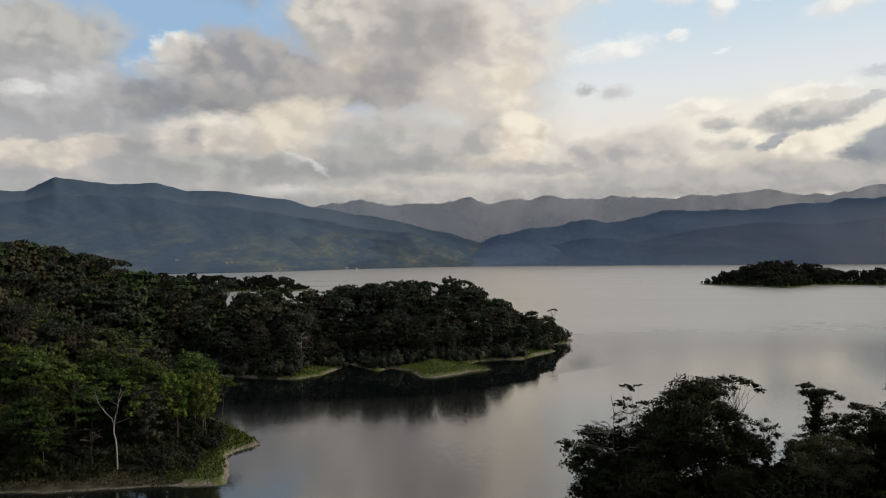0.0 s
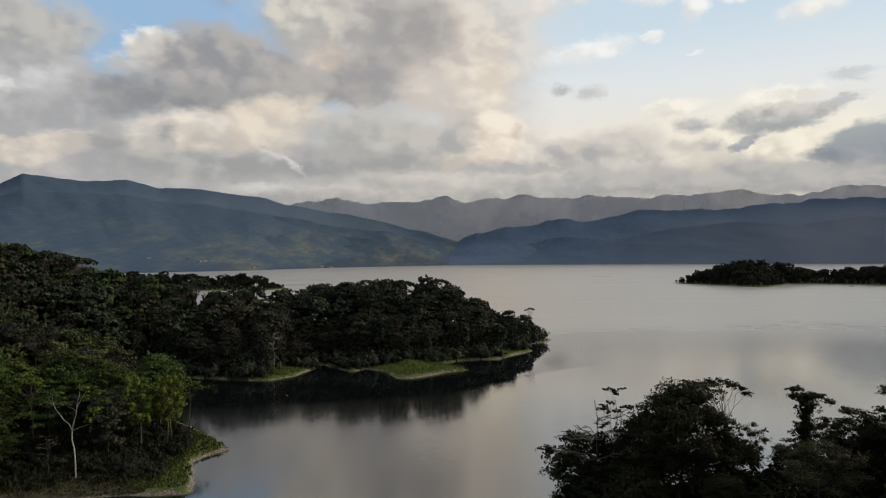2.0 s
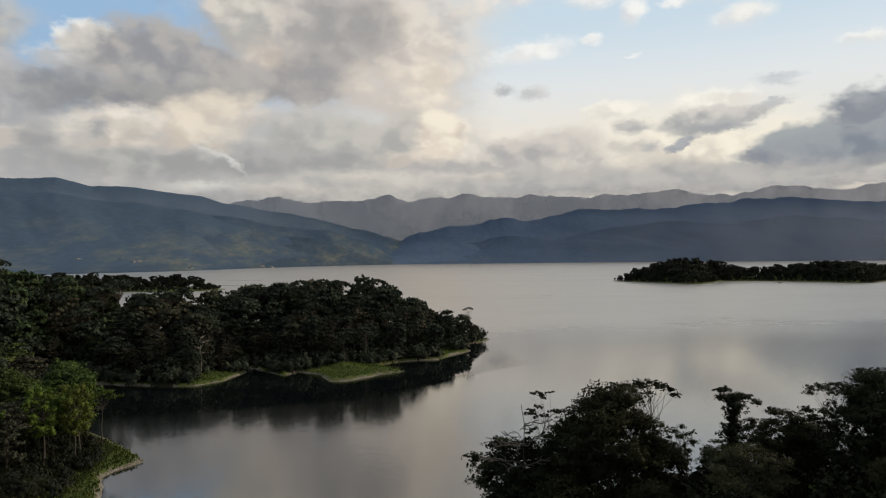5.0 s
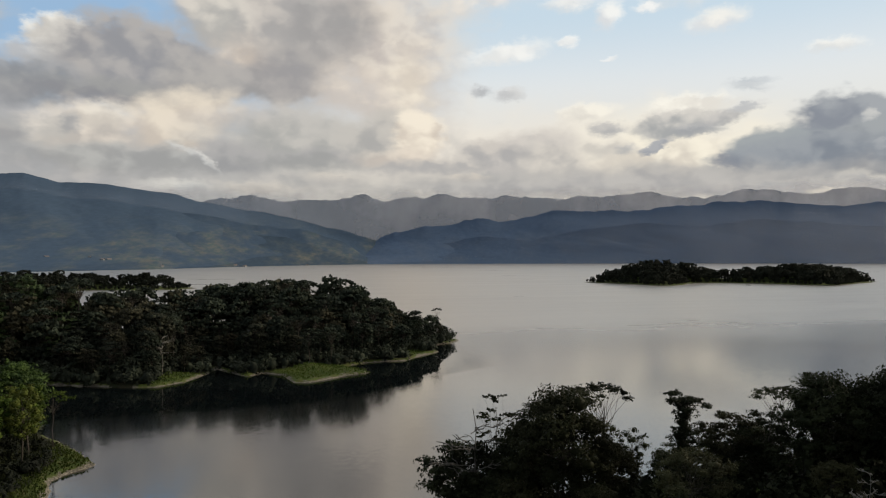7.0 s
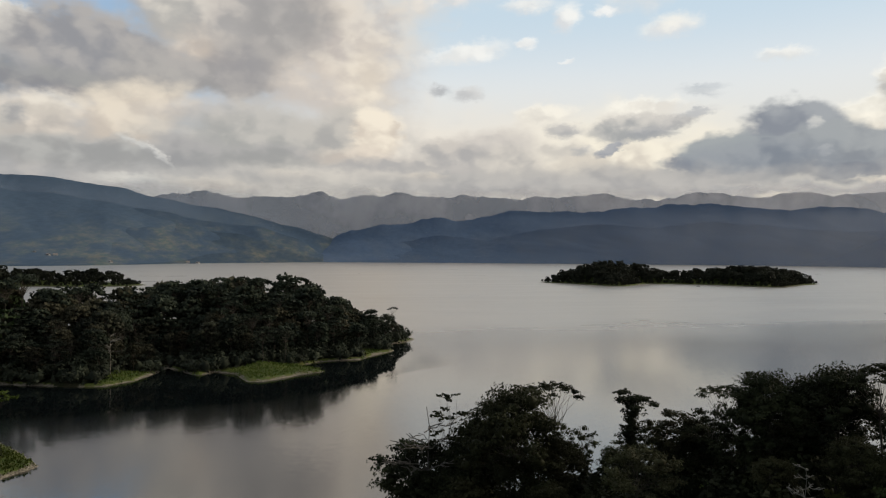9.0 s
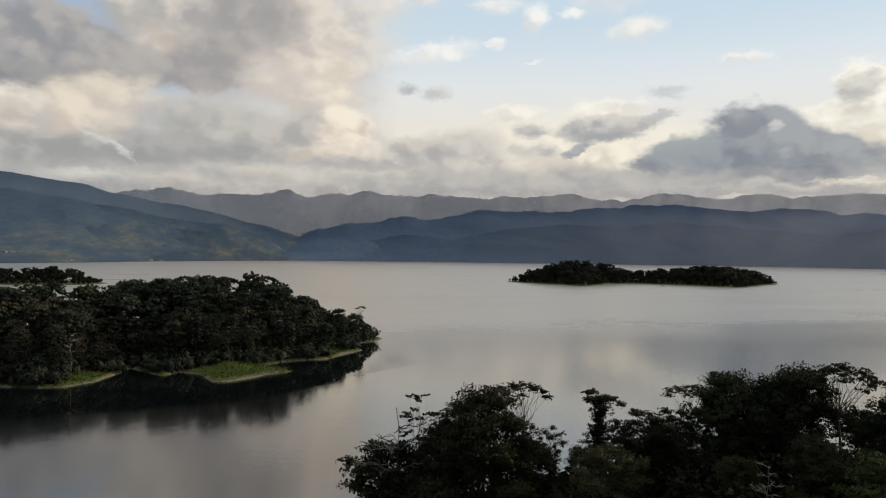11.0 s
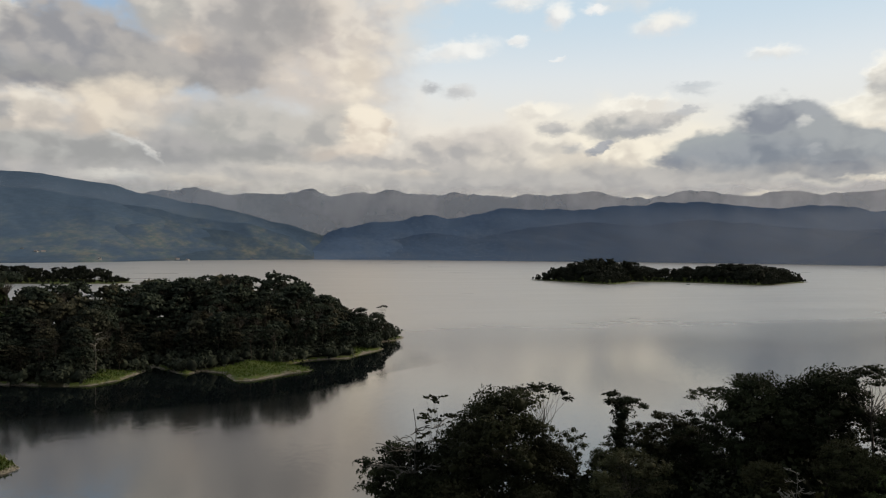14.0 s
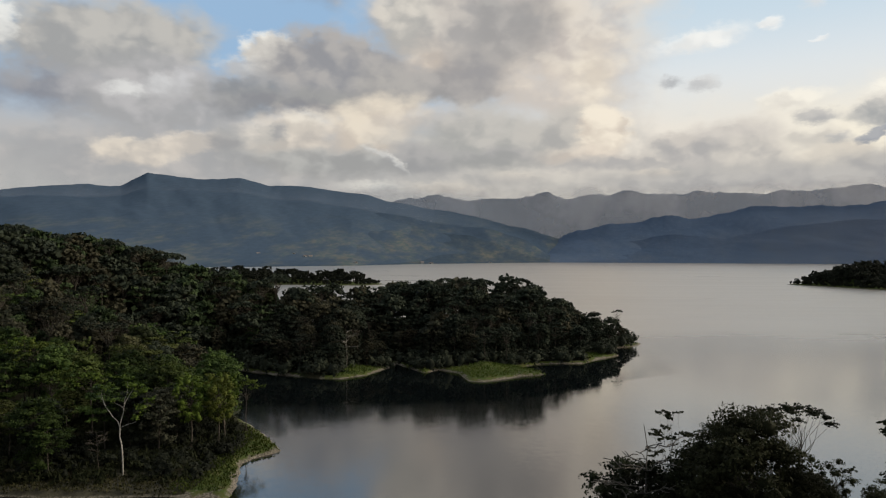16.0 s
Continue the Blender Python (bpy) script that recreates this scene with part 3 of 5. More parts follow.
    t.links.new(math_node(t, "MULTIPLY", breeze, math_node(t, "MULTIPLY_ADD", reach, 0.20, 0.18)), both.inputs[0])
    t.links.new(b.outputs[0], both.inputs[1])
    t.links.new(added_gloss.outputs[0], both.inputs[2])
    t.links.new(both.outputs[0], t.nodes["Material Output"].inputs[0])
    return m


def hazed_hill_material(name, wood, meadow, meadows, bare):
    """Distant wooded slopes, with pastures and bare ground on the lower parts; distance haze is put into the colours.
    """
    m, t, b = material(name, 1.0, 0.0)
    pos = node(t, "ShaderNodeNewGeometry").outputs["Position"]
    along = node(t, "ShaderNodeMapping")
    along.inputs["Scale"].default_value = (1.0, 0.4, 1.6)
    t.links.new(pos, along.inputs[0])
    n1, n2, n3 = (noise_node(t, along.outputs[0], s, 5.0, 0.62).outputs["Fac"] for s in (0.0022, 0.008, 0.04))
    z = node(t, "ShaderNodeSeparateXYZ")
    t.links.new(pos, z.inputs[0])
    col = mix_colour(t, spread(t, n3, 0.3, 0.7), tuple(c * 0.93 for c in wood), tuple(c * 1.07 for c in wood))
    low = math_node(t, "MULTIPLY", spread(t, z.outputs[2], 330.0, 60.0), meadows)
    field = math_node(t, "MULTIPLY", spread(t, math_node(t, "MULTIPLY_ADD", n2, 0.6, math_node(t, "MULTIPLY", n1, 0.5)), 0.50, 0.70), low)
    col = mix_colour(t, field, col, mix_colour(t, spread(t, n3, 0.35, 0.65), meadow, bare))
    t.links.new(col, b.inputs["Base Color"])
    bump = node(t, "ShaderNodeBump")
    bump.inputs["Strength"].default_value, bump.inputs["Distance"].default_value = 0.15, 8.0
    t.links.new(n3, bump.inputs["Height"])
    t.links.new(bump.outputs[0], b.inputs["Normal"])
    return m


GROUND, LITTER, MUD, WATER = ground_material(), litter_material(), mud_material(), water_material()
# blue and pale base colours paint in the haze over each range
HILL_LEFT = hazed_hill_material("mountain_slopes", (0.056, 0.084, 0.124), (0.095, 0.128, 0.130), 0.7, (0.150, 0.148, 0.128))
HILL_SHOULDER = hazed_hill_material("shoulder_slopes", (0.052, 0.078, 0.116), (0.09, 0.122, 0.115), 0.7, (0.160, 0.152, 0.122))
HILL_FOOT = hazed_hill_material("wooded_foothills", (0.046, 0.068, 0.096), (0.100, 0.120, 0.105), 0.6, (0.17, 0.155, 0.12))
HILL_FAR = hazed_hill_material("far_ridge", (0.190, 0.215, 0.255), (0.2, 0.22, 0.24), 0.0, (0.2, 0.2, 0.2))
HILL_DARK = hazed_hill_material("wooded_ridge", (0.080, 0.116, 0.180), (0.10, 0.13, 0.17), 0.3, (0.14, 0.15, 0.16))
HILL_DARKER = hazed_hill_material("near_wooded_ridge", (0.066, 0.097, 0.152), (0.09, 0.115, 0.145), 0.3, (0.13, 0.13, 0.135))
HILL_EAST = hazed_hill_material("eastern_wooded_hill", (0.055, 0.080, 0.125), (0.08, 0.10, 0.125), 0.3, (0.11, 0.115, 0.12))


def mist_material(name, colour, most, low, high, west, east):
    """Thin mist: mostly clear, white droplets lit by sky and sun. It thickens between two heights and between bearings,
    in drifts; slanting streaks of density stand in for sunbeams.
    """
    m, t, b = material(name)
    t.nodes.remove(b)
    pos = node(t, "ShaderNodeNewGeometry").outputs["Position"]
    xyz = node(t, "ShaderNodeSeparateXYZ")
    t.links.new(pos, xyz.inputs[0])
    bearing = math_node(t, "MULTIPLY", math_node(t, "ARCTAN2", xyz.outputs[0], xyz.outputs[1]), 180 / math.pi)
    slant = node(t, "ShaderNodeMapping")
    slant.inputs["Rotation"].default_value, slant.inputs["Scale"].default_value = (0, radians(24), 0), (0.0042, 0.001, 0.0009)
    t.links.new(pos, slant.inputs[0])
    sunbeam_streaks = spread(t, noise_node(t, slant.outputs[0], 1.0, 3.0, 0.5).outputs["Fac"], 0.3, 0.7, 0.72, 1.0)
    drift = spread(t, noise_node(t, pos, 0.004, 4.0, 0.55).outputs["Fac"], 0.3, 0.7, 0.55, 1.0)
    amount = math_node(t, "MULTIPLY", math_node(t, "MULTIPLY", sunbeam_streaks, drift), most)
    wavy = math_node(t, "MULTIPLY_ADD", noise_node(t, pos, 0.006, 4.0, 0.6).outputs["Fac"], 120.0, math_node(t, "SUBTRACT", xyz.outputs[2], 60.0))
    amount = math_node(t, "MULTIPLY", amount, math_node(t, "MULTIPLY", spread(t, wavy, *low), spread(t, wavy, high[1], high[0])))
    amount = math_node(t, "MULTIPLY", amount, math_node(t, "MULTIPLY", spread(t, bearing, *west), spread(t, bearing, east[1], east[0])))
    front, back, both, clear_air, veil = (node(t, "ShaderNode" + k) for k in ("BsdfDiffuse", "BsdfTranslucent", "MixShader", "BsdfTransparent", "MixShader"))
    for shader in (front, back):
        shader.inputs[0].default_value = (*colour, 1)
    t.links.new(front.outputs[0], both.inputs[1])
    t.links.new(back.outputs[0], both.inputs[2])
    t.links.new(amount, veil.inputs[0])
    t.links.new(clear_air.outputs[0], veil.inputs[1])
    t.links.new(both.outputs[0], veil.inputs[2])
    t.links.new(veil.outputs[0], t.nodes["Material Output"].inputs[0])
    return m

# ---------------------------------------------------------------- mesh helpers


def mesh_from(name, verts, quads, mats, smooth=False, index=None):
    """A mesh from numpy vertices and four-cornered faces."""
    me = bpy.data.meshes.new(name)
    verts, quads = np.asarray(verts, np.float32), np.asarray(quads, np.int32)
    me.vertices.add(len(verts))
    me.vertices.foreach_set("co", verts.ravel())
    me.loops.add(quads.size)
    me.loops.foreach_set("vertex_index", quads.ravel())
    me.polygons.add(len(quads))
    me.polygons.foreach_set("loop_start", np.arange(0, quads.size, 4, dtype=np.int32))
    for m in mats:
        me.materials.append(m)
    if index is not None:
        me.polygons.foreach_set("material_index", np.asarray(index, np.int32))
    if smooth:
        me.polygons.foreach_set("use_smooth", np.ones(len(quads), bool))
    me.update(calc_edges=True)
    me.validate()
    return me


def grid_quads(rows, cols):
    i = (np.arange(rows - 1)[:, None] * cols + np.arange(cols - 1)[None]).ravel()
    return np.stack([i, i + 1, i + cols + 1, i + cols], 1)


def value_noise(x, y, seed=0):
    """Smooth noise between -1 and 1, one cell a unit."""
    x, y = np.asarray(x, float), np.asarray(y, float)
    xi, yi = np.floor(x).astype(np.int64), np.floor(y).astype(np.int64)
    fx, fy = x - xi, y - yi
    fx, fy = fx * fx * (3 - 2 * fx), fy * fy * (3 - 2 * fy)

    def cell(a, b):
        h = (a * 374761393 + b * 668265263 + seed * 974634437) & 0xFFFFFFFF
        h = ((h ^ (h >> 13)) * 1274126177) & 0xFFFFFFFF
        return ((h ^ (h >> 16)) & 0xFFFF) / 32767.5 - 1
    low = cell(xi, yi) * (1 - fx) + cell(xi + 1, yi) * fx
    high = cell(xi, yi + 1) * (1 - fx) + cell(xi + 1, yi + 1) * fx
    return low * (1 - fy) + high * fy


def fractal(x, y, seed=0, octaves=5, gain=0.5):
    total, amp = 0.0, 1.0
    for k in range(octaves):
        total = total + amp * value_noise(np.asarray(x) * 2 ** k, np.asarray(y) * 2 ** k, seed + k)
        amp *= gain
    return total


def inside_distance(x, y, outline):
    """Metres to the outline, positive inside it."""
    x, y = np.asarray(x, float), np.asarray(y, float)
    best, within = np.full(x.shape, 1e9), np.zeros(x.shape, bool)
    for (ax, ay), (bx, by) in zip(outline, outline[1:] + outline[:1]):
        dx, dy = bx - ax, by - ay
        k = np.clip(((x - ax) * dx + (y - ay) * dy) / (dx * dx + dy * dy), 0, 1)
        best = np.minimum(best, np.hypot(x - ax - k * dx, y - ay - k * dy))
        cross = ((ay > y) != (by > y)) & (x < (bx - ax) * (y - ay) / (by - ay if by != ay else 1e-9) + ax)
        within ^= cross
    return np.where(within, best, -best)


def step_up(v, a, b):
    v = np.clip((np.asarray(v, float) - a) / (b - a), 0, 1)
    return v * v * (3 - 2 * v)


def bell(x, y, cx, cy, sx, sy):
    return np.exp(-0.5 * (((x - cx) / sx) ** 2 + ((y - cy) / sy) ** 2))


# ---------------------------------------------------------------- the land
WEST = [(-700, 136), (-93, 136.5), (-66, 138), (-50, 139), (-49.7, 144), (-51.5, 153), (-54, 160.5), (-52.4, 165), (-47.8, 171), (-53, 180), (-60, 188.5),
        (-76, 212), (-92, 240), (-112, 258), (-140, 268), (-128, 284), (-101, 288), (-84, 275), (-65, 268), (-54, 266.8), (-46.3, 275), (-40.3, 293.6),
        (-38.5, 306), (-34.3, 299), (-29, 288), (-24.7, 281.4), (-19.9, 291), (-13.9, 284.7), (-7, 267), (-1.6, 266.5), (12.4, 276), (24.5, 282),
        (12, 299), (16, 305.5), (25.3, 309.7), (39.8, 311.7), (50, 325.7), (59, 337), (59, 359), (72, 370.5), (79, 380.5), (58, 390), (20, 396),
        (-40, 388), (-95, 372), (-150, 385), (-260, 450), (-700, 560)]
EAST = [(2, 70), (10, 104), (20, 121), (48, 129), (92, 122), (150, 104), (900, 130), (900, -900), (-700, -900), (-700, -60), (-60, 10), (-20, 40)]
ISLE = [(457, 1139), (474, 1092), (500, 1020), (505, 975), (534, 970), (608, 1047), (661, 1045), (700, 1000), (736, 925), (753, 904), (858, 975),
        (928, 1016), (890, 1050), (780, 1075), (640, 1120), (540, 1150)]
SPUR = [(-900, 985), (-300, 1040), (-221, 1030), (-178, 1036), (-160, 1078), (-175, 1115), (-240, 1150), (-420, 1230), (-900, 1300)]


def shore_rise(s, x, y):
    """The foreshore: a short bank at the waterline, then a gentle rise; the lake bed falls away outside."""
    s = s + 1.6 * fractal(x / 14, y / 14, 3, 4) * step_up(s, -3.5, -1.0)
    return np.where(s > 0, 0.8 * step_up(s, 0, 1.5) + 0.075 * np.minimum(np.maximum(s, 0), 26), np.maximum(s * 0.35, -4.0))


def land_height(x, y):
    x, y = np.asarray(x, float), np.asarray(y, float)
    west, east = inside_distance(x, y, WEST), inside_distance(x, y, EAST)
    z = np.maximum(shore_rise(west, x, y), shore_rise(east, x, y))
    hills = 31 * bell(x, y, -228, 294, 68, 80) + 17 * bell(x, y, -22, 342, 44, 26) + 9 * bell(x, y, -135, 322, 42, 40) + 8 * bell(x, y, -420, 300, 140, 120)
    hills = hills + 4.4 * bell(x, y, 2, 289, 15, 8) + 2.5 * bell(x, y, 44, 328, 12, 10)
    z = z + hills * step_up(west, 2, 55)
    z = z + 15 * bell(x, y, 70, 62, 42, 40) * step_up(east, 2, 30)
    rough = 0.5 * fractal(x / 20, y / 20, 11, 4)
    return z + rough * step_up(np.maximum(west, east), 2, 14)


def uneven_axis(low, high, fine_low, fine_high, step, grow=1.22):
    """Ticks at an even step over the near stretch that widen towards both ends."""
    ticks = list(np.arange(fine_low, fine_high + step, step))
    d = step
    while ticks[-1] < high:
        d *= grow
        ticks.append(min(ticks[-1] + d, high))
    d = step
    while ticks[0] > low:
        d *= grow
        ticks.insert(0, max(ticks[0] - d, low))
    return np.array(ticks)


gx, gy = uneven_axis(-4900, 4900, -130, 84, 1.2), uneven_axis(-1500, 4900, 132, 395, 1.2)
X, Y = np.meshgrid(gx, gy)
Z = land_height(X, Y)


def grassy(x, y):
    """Open grass with no trees: the points and spits at the water's edge."""
    spit = (x > -34) & (x < 27 - 0.58 * (y - 287)) & (y < 284 + 0.36 * (x + 34))
    return (((x > -57) & (x < -37) & (y < 290)) | spit | (np.hypot(x - 49, y - 327) < 8) | (x > 75) | ((x > -55.5) & (y < 172)) | ((x > -57) & (y >= 172) & (y < 190)) | (np.hypot(x + 80, y - 228) < 13))


cx, cy = (X[1:, 1:] + X[:-1, :-1]) / 2, (Y[1:, 1:] + Y[:-1, :-1]) / 2
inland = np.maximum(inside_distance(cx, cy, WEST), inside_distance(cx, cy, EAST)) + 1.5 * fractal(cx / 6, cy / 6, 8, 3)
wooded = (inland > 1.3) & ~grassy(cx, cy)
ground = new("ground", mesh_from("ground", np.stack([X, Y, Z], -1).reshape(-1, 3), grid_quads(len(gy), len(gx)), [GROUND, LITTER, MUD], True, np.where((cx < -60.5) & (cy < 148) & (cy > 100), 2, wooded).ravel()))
tagged(ground, "grassy shore and wooded hills running down into the lake", "ground", kind="structure")


def outlying(name, outline, top, label):
    """Land across the water: its own sheet from below the waterline up."""
    xs, ys = [p[0] for p in outline], [p[1] for p in outline]
    ax, ay = np.arange(max(min(xs), -900) - 20, max(xs) + 24, 6.0), np.arange(min(ys) - 20, max(ys) + 24, 6.0)
    x, y = np.meshgrid(ax, ay)
    s = inside_distance(x, y, outline) + 4 * fractal(x / 40, y / 40, 21, 4)
    z = np.where(s > 0, 1.2 * step_up(s, 0, 5) + top(x, y) * step_up(s, 3, 70), np.maximum(s * 0.3, -3.5))
    ob = new(name, mesh_from(name, np.stack([x, y, z], -1).reshape(-1, 3), grid_quads(len(ay), len(ax)), [GROUND], True))
    return tagged(ob, label, "ground", kind="structure")


def isle_top(x, y):
    return 24 * bell(x, y, 585, 1075, 75, 55) + 12 * bell(x, y, 790, 1005, 90, 55)


def spur_top(x, y):
    return 7 * bell(x, y, -420, 1130, 150, 90) + 2


outlying("island_ground", ISLE, isle_top, "low wooded island rising from the open lake")
outlying("spur_ground", SPUR, spur_top, "low wooded spur of land across the bay")

lx, ly = np.linspace(-4900, 4900, 8), np.linspace(-1500, 4900, 8)
X, Y = np.meshgrid(lx, ly)
lake = new("water", mesh_from("water", np.stack([X, Y, 0 * X], -1).reshape(-1, 3), grid_quads(8, 8), [WATER], True))
tagged(lake, "calm dark lake reflecting the evening clouds", "lake", kind="structure")

# ---------------------------------------------------------------- the hills across the lake


SLOPES = {}


def hill_range(name, profile, shore, back, mat, seed, label, gully=0.055, jag=0.09, curve=1.15):
    """A range of slopes: the skyline's height in degrees over the bearing, from a shore out to a ridge, cut by gullies."""
    bearing = np.linspace(profile[0][0], profile[-1][0], int((profile[-1][0] - profile[0][0]) * 7))
    sky = np.interp(bearing, [p[0] for p in profile], [p[1] for p in profile])
    near = np.interp(bearing, [p[0] for p in shore], [p[1] for p in shore])
    teeth = back * np.radians(jag) * fractal(bearing / 1.6, 0 * bearing + seed, seed, 5, 0.55)
    u = np.concatenate([np.linspace(-0.01, 1, 30), np.array([1.0, 1.08, 1.2])])
    B, U = np.meshgrid(bearing, u)
    N, S = np.meshgrid(near, u)[0], np.meshgrid(sky, u)[0]
    R = N + (back - N) * np.clip(U, -0.05, 1.2)
    ridge = 46 + back * np.tan(np.radians(S))
    span = np.exp(-0.5 * (np.arange(-50, 51) / 20.0) ** 2)
    soft_sky = np.convolve(np.pad(sky, 50, "edge"), span / span.sum(), "valid")
    foot_hills = 46 + back * np.tan(np.radians(np.meshgrid(soft_sky, u)[0]))
    ridge = foot_hills + (ridge - foot_hills) * np.clip(U, 0, 1) ** 4
    cut = np.abs(fractal(B / 5.0 + 1.2 * U, U * 1.8, seed + 40, 4, 0.42))
    shape = np.clip(U, 0, 1) ** curve * (1 - gully * (4 * np.clip(U, 0, 1) * (1 - np.clip(U, 0, 1))) * (1.3 - cut * 2))
    z = ridge * shape + teeth[None] * np.clip(U, 0, 1) ** 16 - 2.0 - np.where(U > 1, (U - 1) * 800, 0) + np.where(U < 0, -6, 0)
    x, y = R * np.sin(np.radians(B)) - 3, R * np.cos(np.radians(B))
    quads = grid_quads(len(u), len(bearing)).reshape(len(u) - 1, -1, 4)
    quads = np.concatenate([quads[:29], quads[30:]]).reshape(-1, 4)
    ob = new(name, mesh_from(name, np.stack([x, y, z], -1).reshape(-1, 3), quads, [mat], True))
    SLOPES[name] = (bearing, u, x, y, z)
    return tagged(ob, label, "hills", kind="structure")


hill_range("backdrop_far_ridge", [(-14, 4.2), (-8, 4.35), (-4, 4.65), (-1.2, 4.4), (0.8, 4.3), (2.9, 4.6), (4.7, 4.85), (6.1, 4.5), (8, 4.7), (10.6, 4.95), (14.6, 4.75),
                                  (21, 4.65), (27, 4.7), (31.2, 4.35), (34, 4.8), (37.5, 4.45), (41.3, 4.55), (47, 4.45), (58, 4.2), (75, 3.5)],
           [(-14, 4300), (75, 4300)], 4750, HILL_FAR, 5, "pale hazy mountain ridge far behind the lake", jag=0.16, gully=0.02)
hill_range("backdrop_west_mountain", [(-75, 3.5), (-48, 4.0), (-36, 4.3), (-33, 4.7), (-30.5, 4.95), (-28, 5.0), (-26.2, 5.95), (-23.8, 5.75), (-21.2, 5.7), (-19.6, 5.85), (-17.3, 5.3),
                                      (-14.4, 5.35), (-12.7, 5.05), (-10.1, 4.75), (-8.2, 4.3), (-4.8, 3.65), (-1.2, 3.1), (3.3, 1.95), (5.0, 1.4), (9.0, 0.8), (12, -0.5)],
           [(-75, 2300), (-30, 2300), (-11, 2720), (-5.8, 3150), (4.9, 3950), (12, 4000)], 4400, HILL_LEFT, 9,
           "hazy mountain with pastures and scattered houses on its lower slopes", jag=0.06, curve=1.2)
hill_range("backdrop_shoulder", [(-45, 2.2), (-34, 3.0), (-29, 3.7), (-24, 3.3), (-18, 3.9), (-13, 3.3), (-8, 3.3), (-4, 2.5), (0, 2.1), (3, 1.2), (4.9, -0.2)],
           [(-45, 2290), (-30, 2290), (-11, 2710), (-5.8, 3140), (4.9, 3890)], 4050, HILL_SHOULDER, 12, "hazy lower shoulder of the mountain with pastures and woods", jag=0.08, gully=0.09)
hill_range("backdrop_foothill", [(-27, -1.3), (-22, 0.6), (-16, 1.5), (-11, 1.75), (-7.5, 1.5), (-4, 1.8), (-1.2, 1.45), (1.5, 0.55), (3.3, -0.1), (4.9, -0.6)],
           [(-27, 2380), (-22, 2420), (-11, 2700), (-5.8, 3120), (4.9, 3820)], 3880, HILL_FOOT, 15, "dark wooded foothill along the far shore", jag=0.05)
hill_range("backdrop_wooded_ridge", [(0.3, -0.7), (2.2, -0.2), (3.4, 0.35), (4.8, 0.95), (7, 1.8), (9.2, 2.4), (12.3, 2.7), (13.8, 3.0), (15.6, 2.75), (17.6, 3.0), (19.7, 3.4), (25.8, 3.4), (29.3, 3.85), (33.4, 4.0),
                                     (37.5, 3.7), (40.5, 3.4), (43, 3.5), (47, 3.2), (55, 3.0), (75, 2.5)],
           [(0.3, 3830), (22, 3850), (45, 4000), (75, 3800)], 4380, HILL_DARK, 23, "dark wooded ridge, tinted haze-blue, rising from the far shore", jag=0.13)
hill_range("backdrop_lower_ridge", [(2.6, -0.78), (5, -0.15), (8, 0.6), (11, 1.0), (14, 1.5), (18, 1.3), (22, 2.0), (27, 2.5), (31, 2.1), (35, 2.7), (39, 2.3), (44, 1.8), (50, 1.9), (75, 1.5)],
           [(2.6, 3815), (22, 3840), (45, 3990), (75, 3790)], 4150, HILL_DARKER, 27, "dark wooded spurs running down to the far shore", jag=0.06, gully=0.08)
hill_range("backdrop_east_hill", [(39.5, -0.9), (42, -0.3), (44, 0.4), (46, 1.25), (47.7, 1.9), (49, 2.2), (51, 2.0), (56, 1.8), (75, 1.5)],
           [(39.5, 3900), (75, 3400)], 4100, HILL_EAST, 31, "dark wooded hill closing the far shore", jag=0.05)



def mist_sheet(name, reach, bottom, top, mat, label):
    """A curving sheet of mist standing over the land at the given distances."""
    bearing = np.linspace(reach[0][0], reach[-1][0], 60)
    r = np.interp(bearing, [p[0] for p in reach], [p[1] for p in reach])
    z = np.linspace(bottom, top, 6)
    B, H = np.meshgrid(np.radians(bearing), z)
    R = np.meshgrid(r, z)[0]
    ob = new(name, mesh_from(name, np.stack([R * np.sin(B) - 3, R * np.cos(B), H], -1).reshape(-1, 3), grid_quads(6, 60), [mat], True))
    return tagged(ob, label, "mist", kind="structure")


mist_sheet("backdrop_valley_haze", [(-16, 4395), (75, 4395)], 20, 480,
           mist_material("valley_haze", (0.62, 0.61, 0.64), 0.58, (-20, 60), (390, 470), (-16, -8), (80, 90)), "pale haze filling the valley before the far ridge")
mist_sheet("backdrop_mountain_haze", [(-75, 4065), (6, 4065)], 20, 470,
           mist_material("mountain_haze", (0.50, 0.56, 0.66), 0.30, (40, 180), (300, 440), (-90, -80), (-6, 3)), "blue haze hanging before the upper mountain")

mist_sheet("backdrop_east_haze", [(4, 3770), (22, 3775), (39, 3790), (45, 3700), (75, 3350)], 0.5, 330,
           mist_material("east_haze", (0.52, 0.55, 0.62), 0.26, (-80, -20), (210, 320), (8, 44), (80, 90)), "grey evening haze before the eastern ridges")

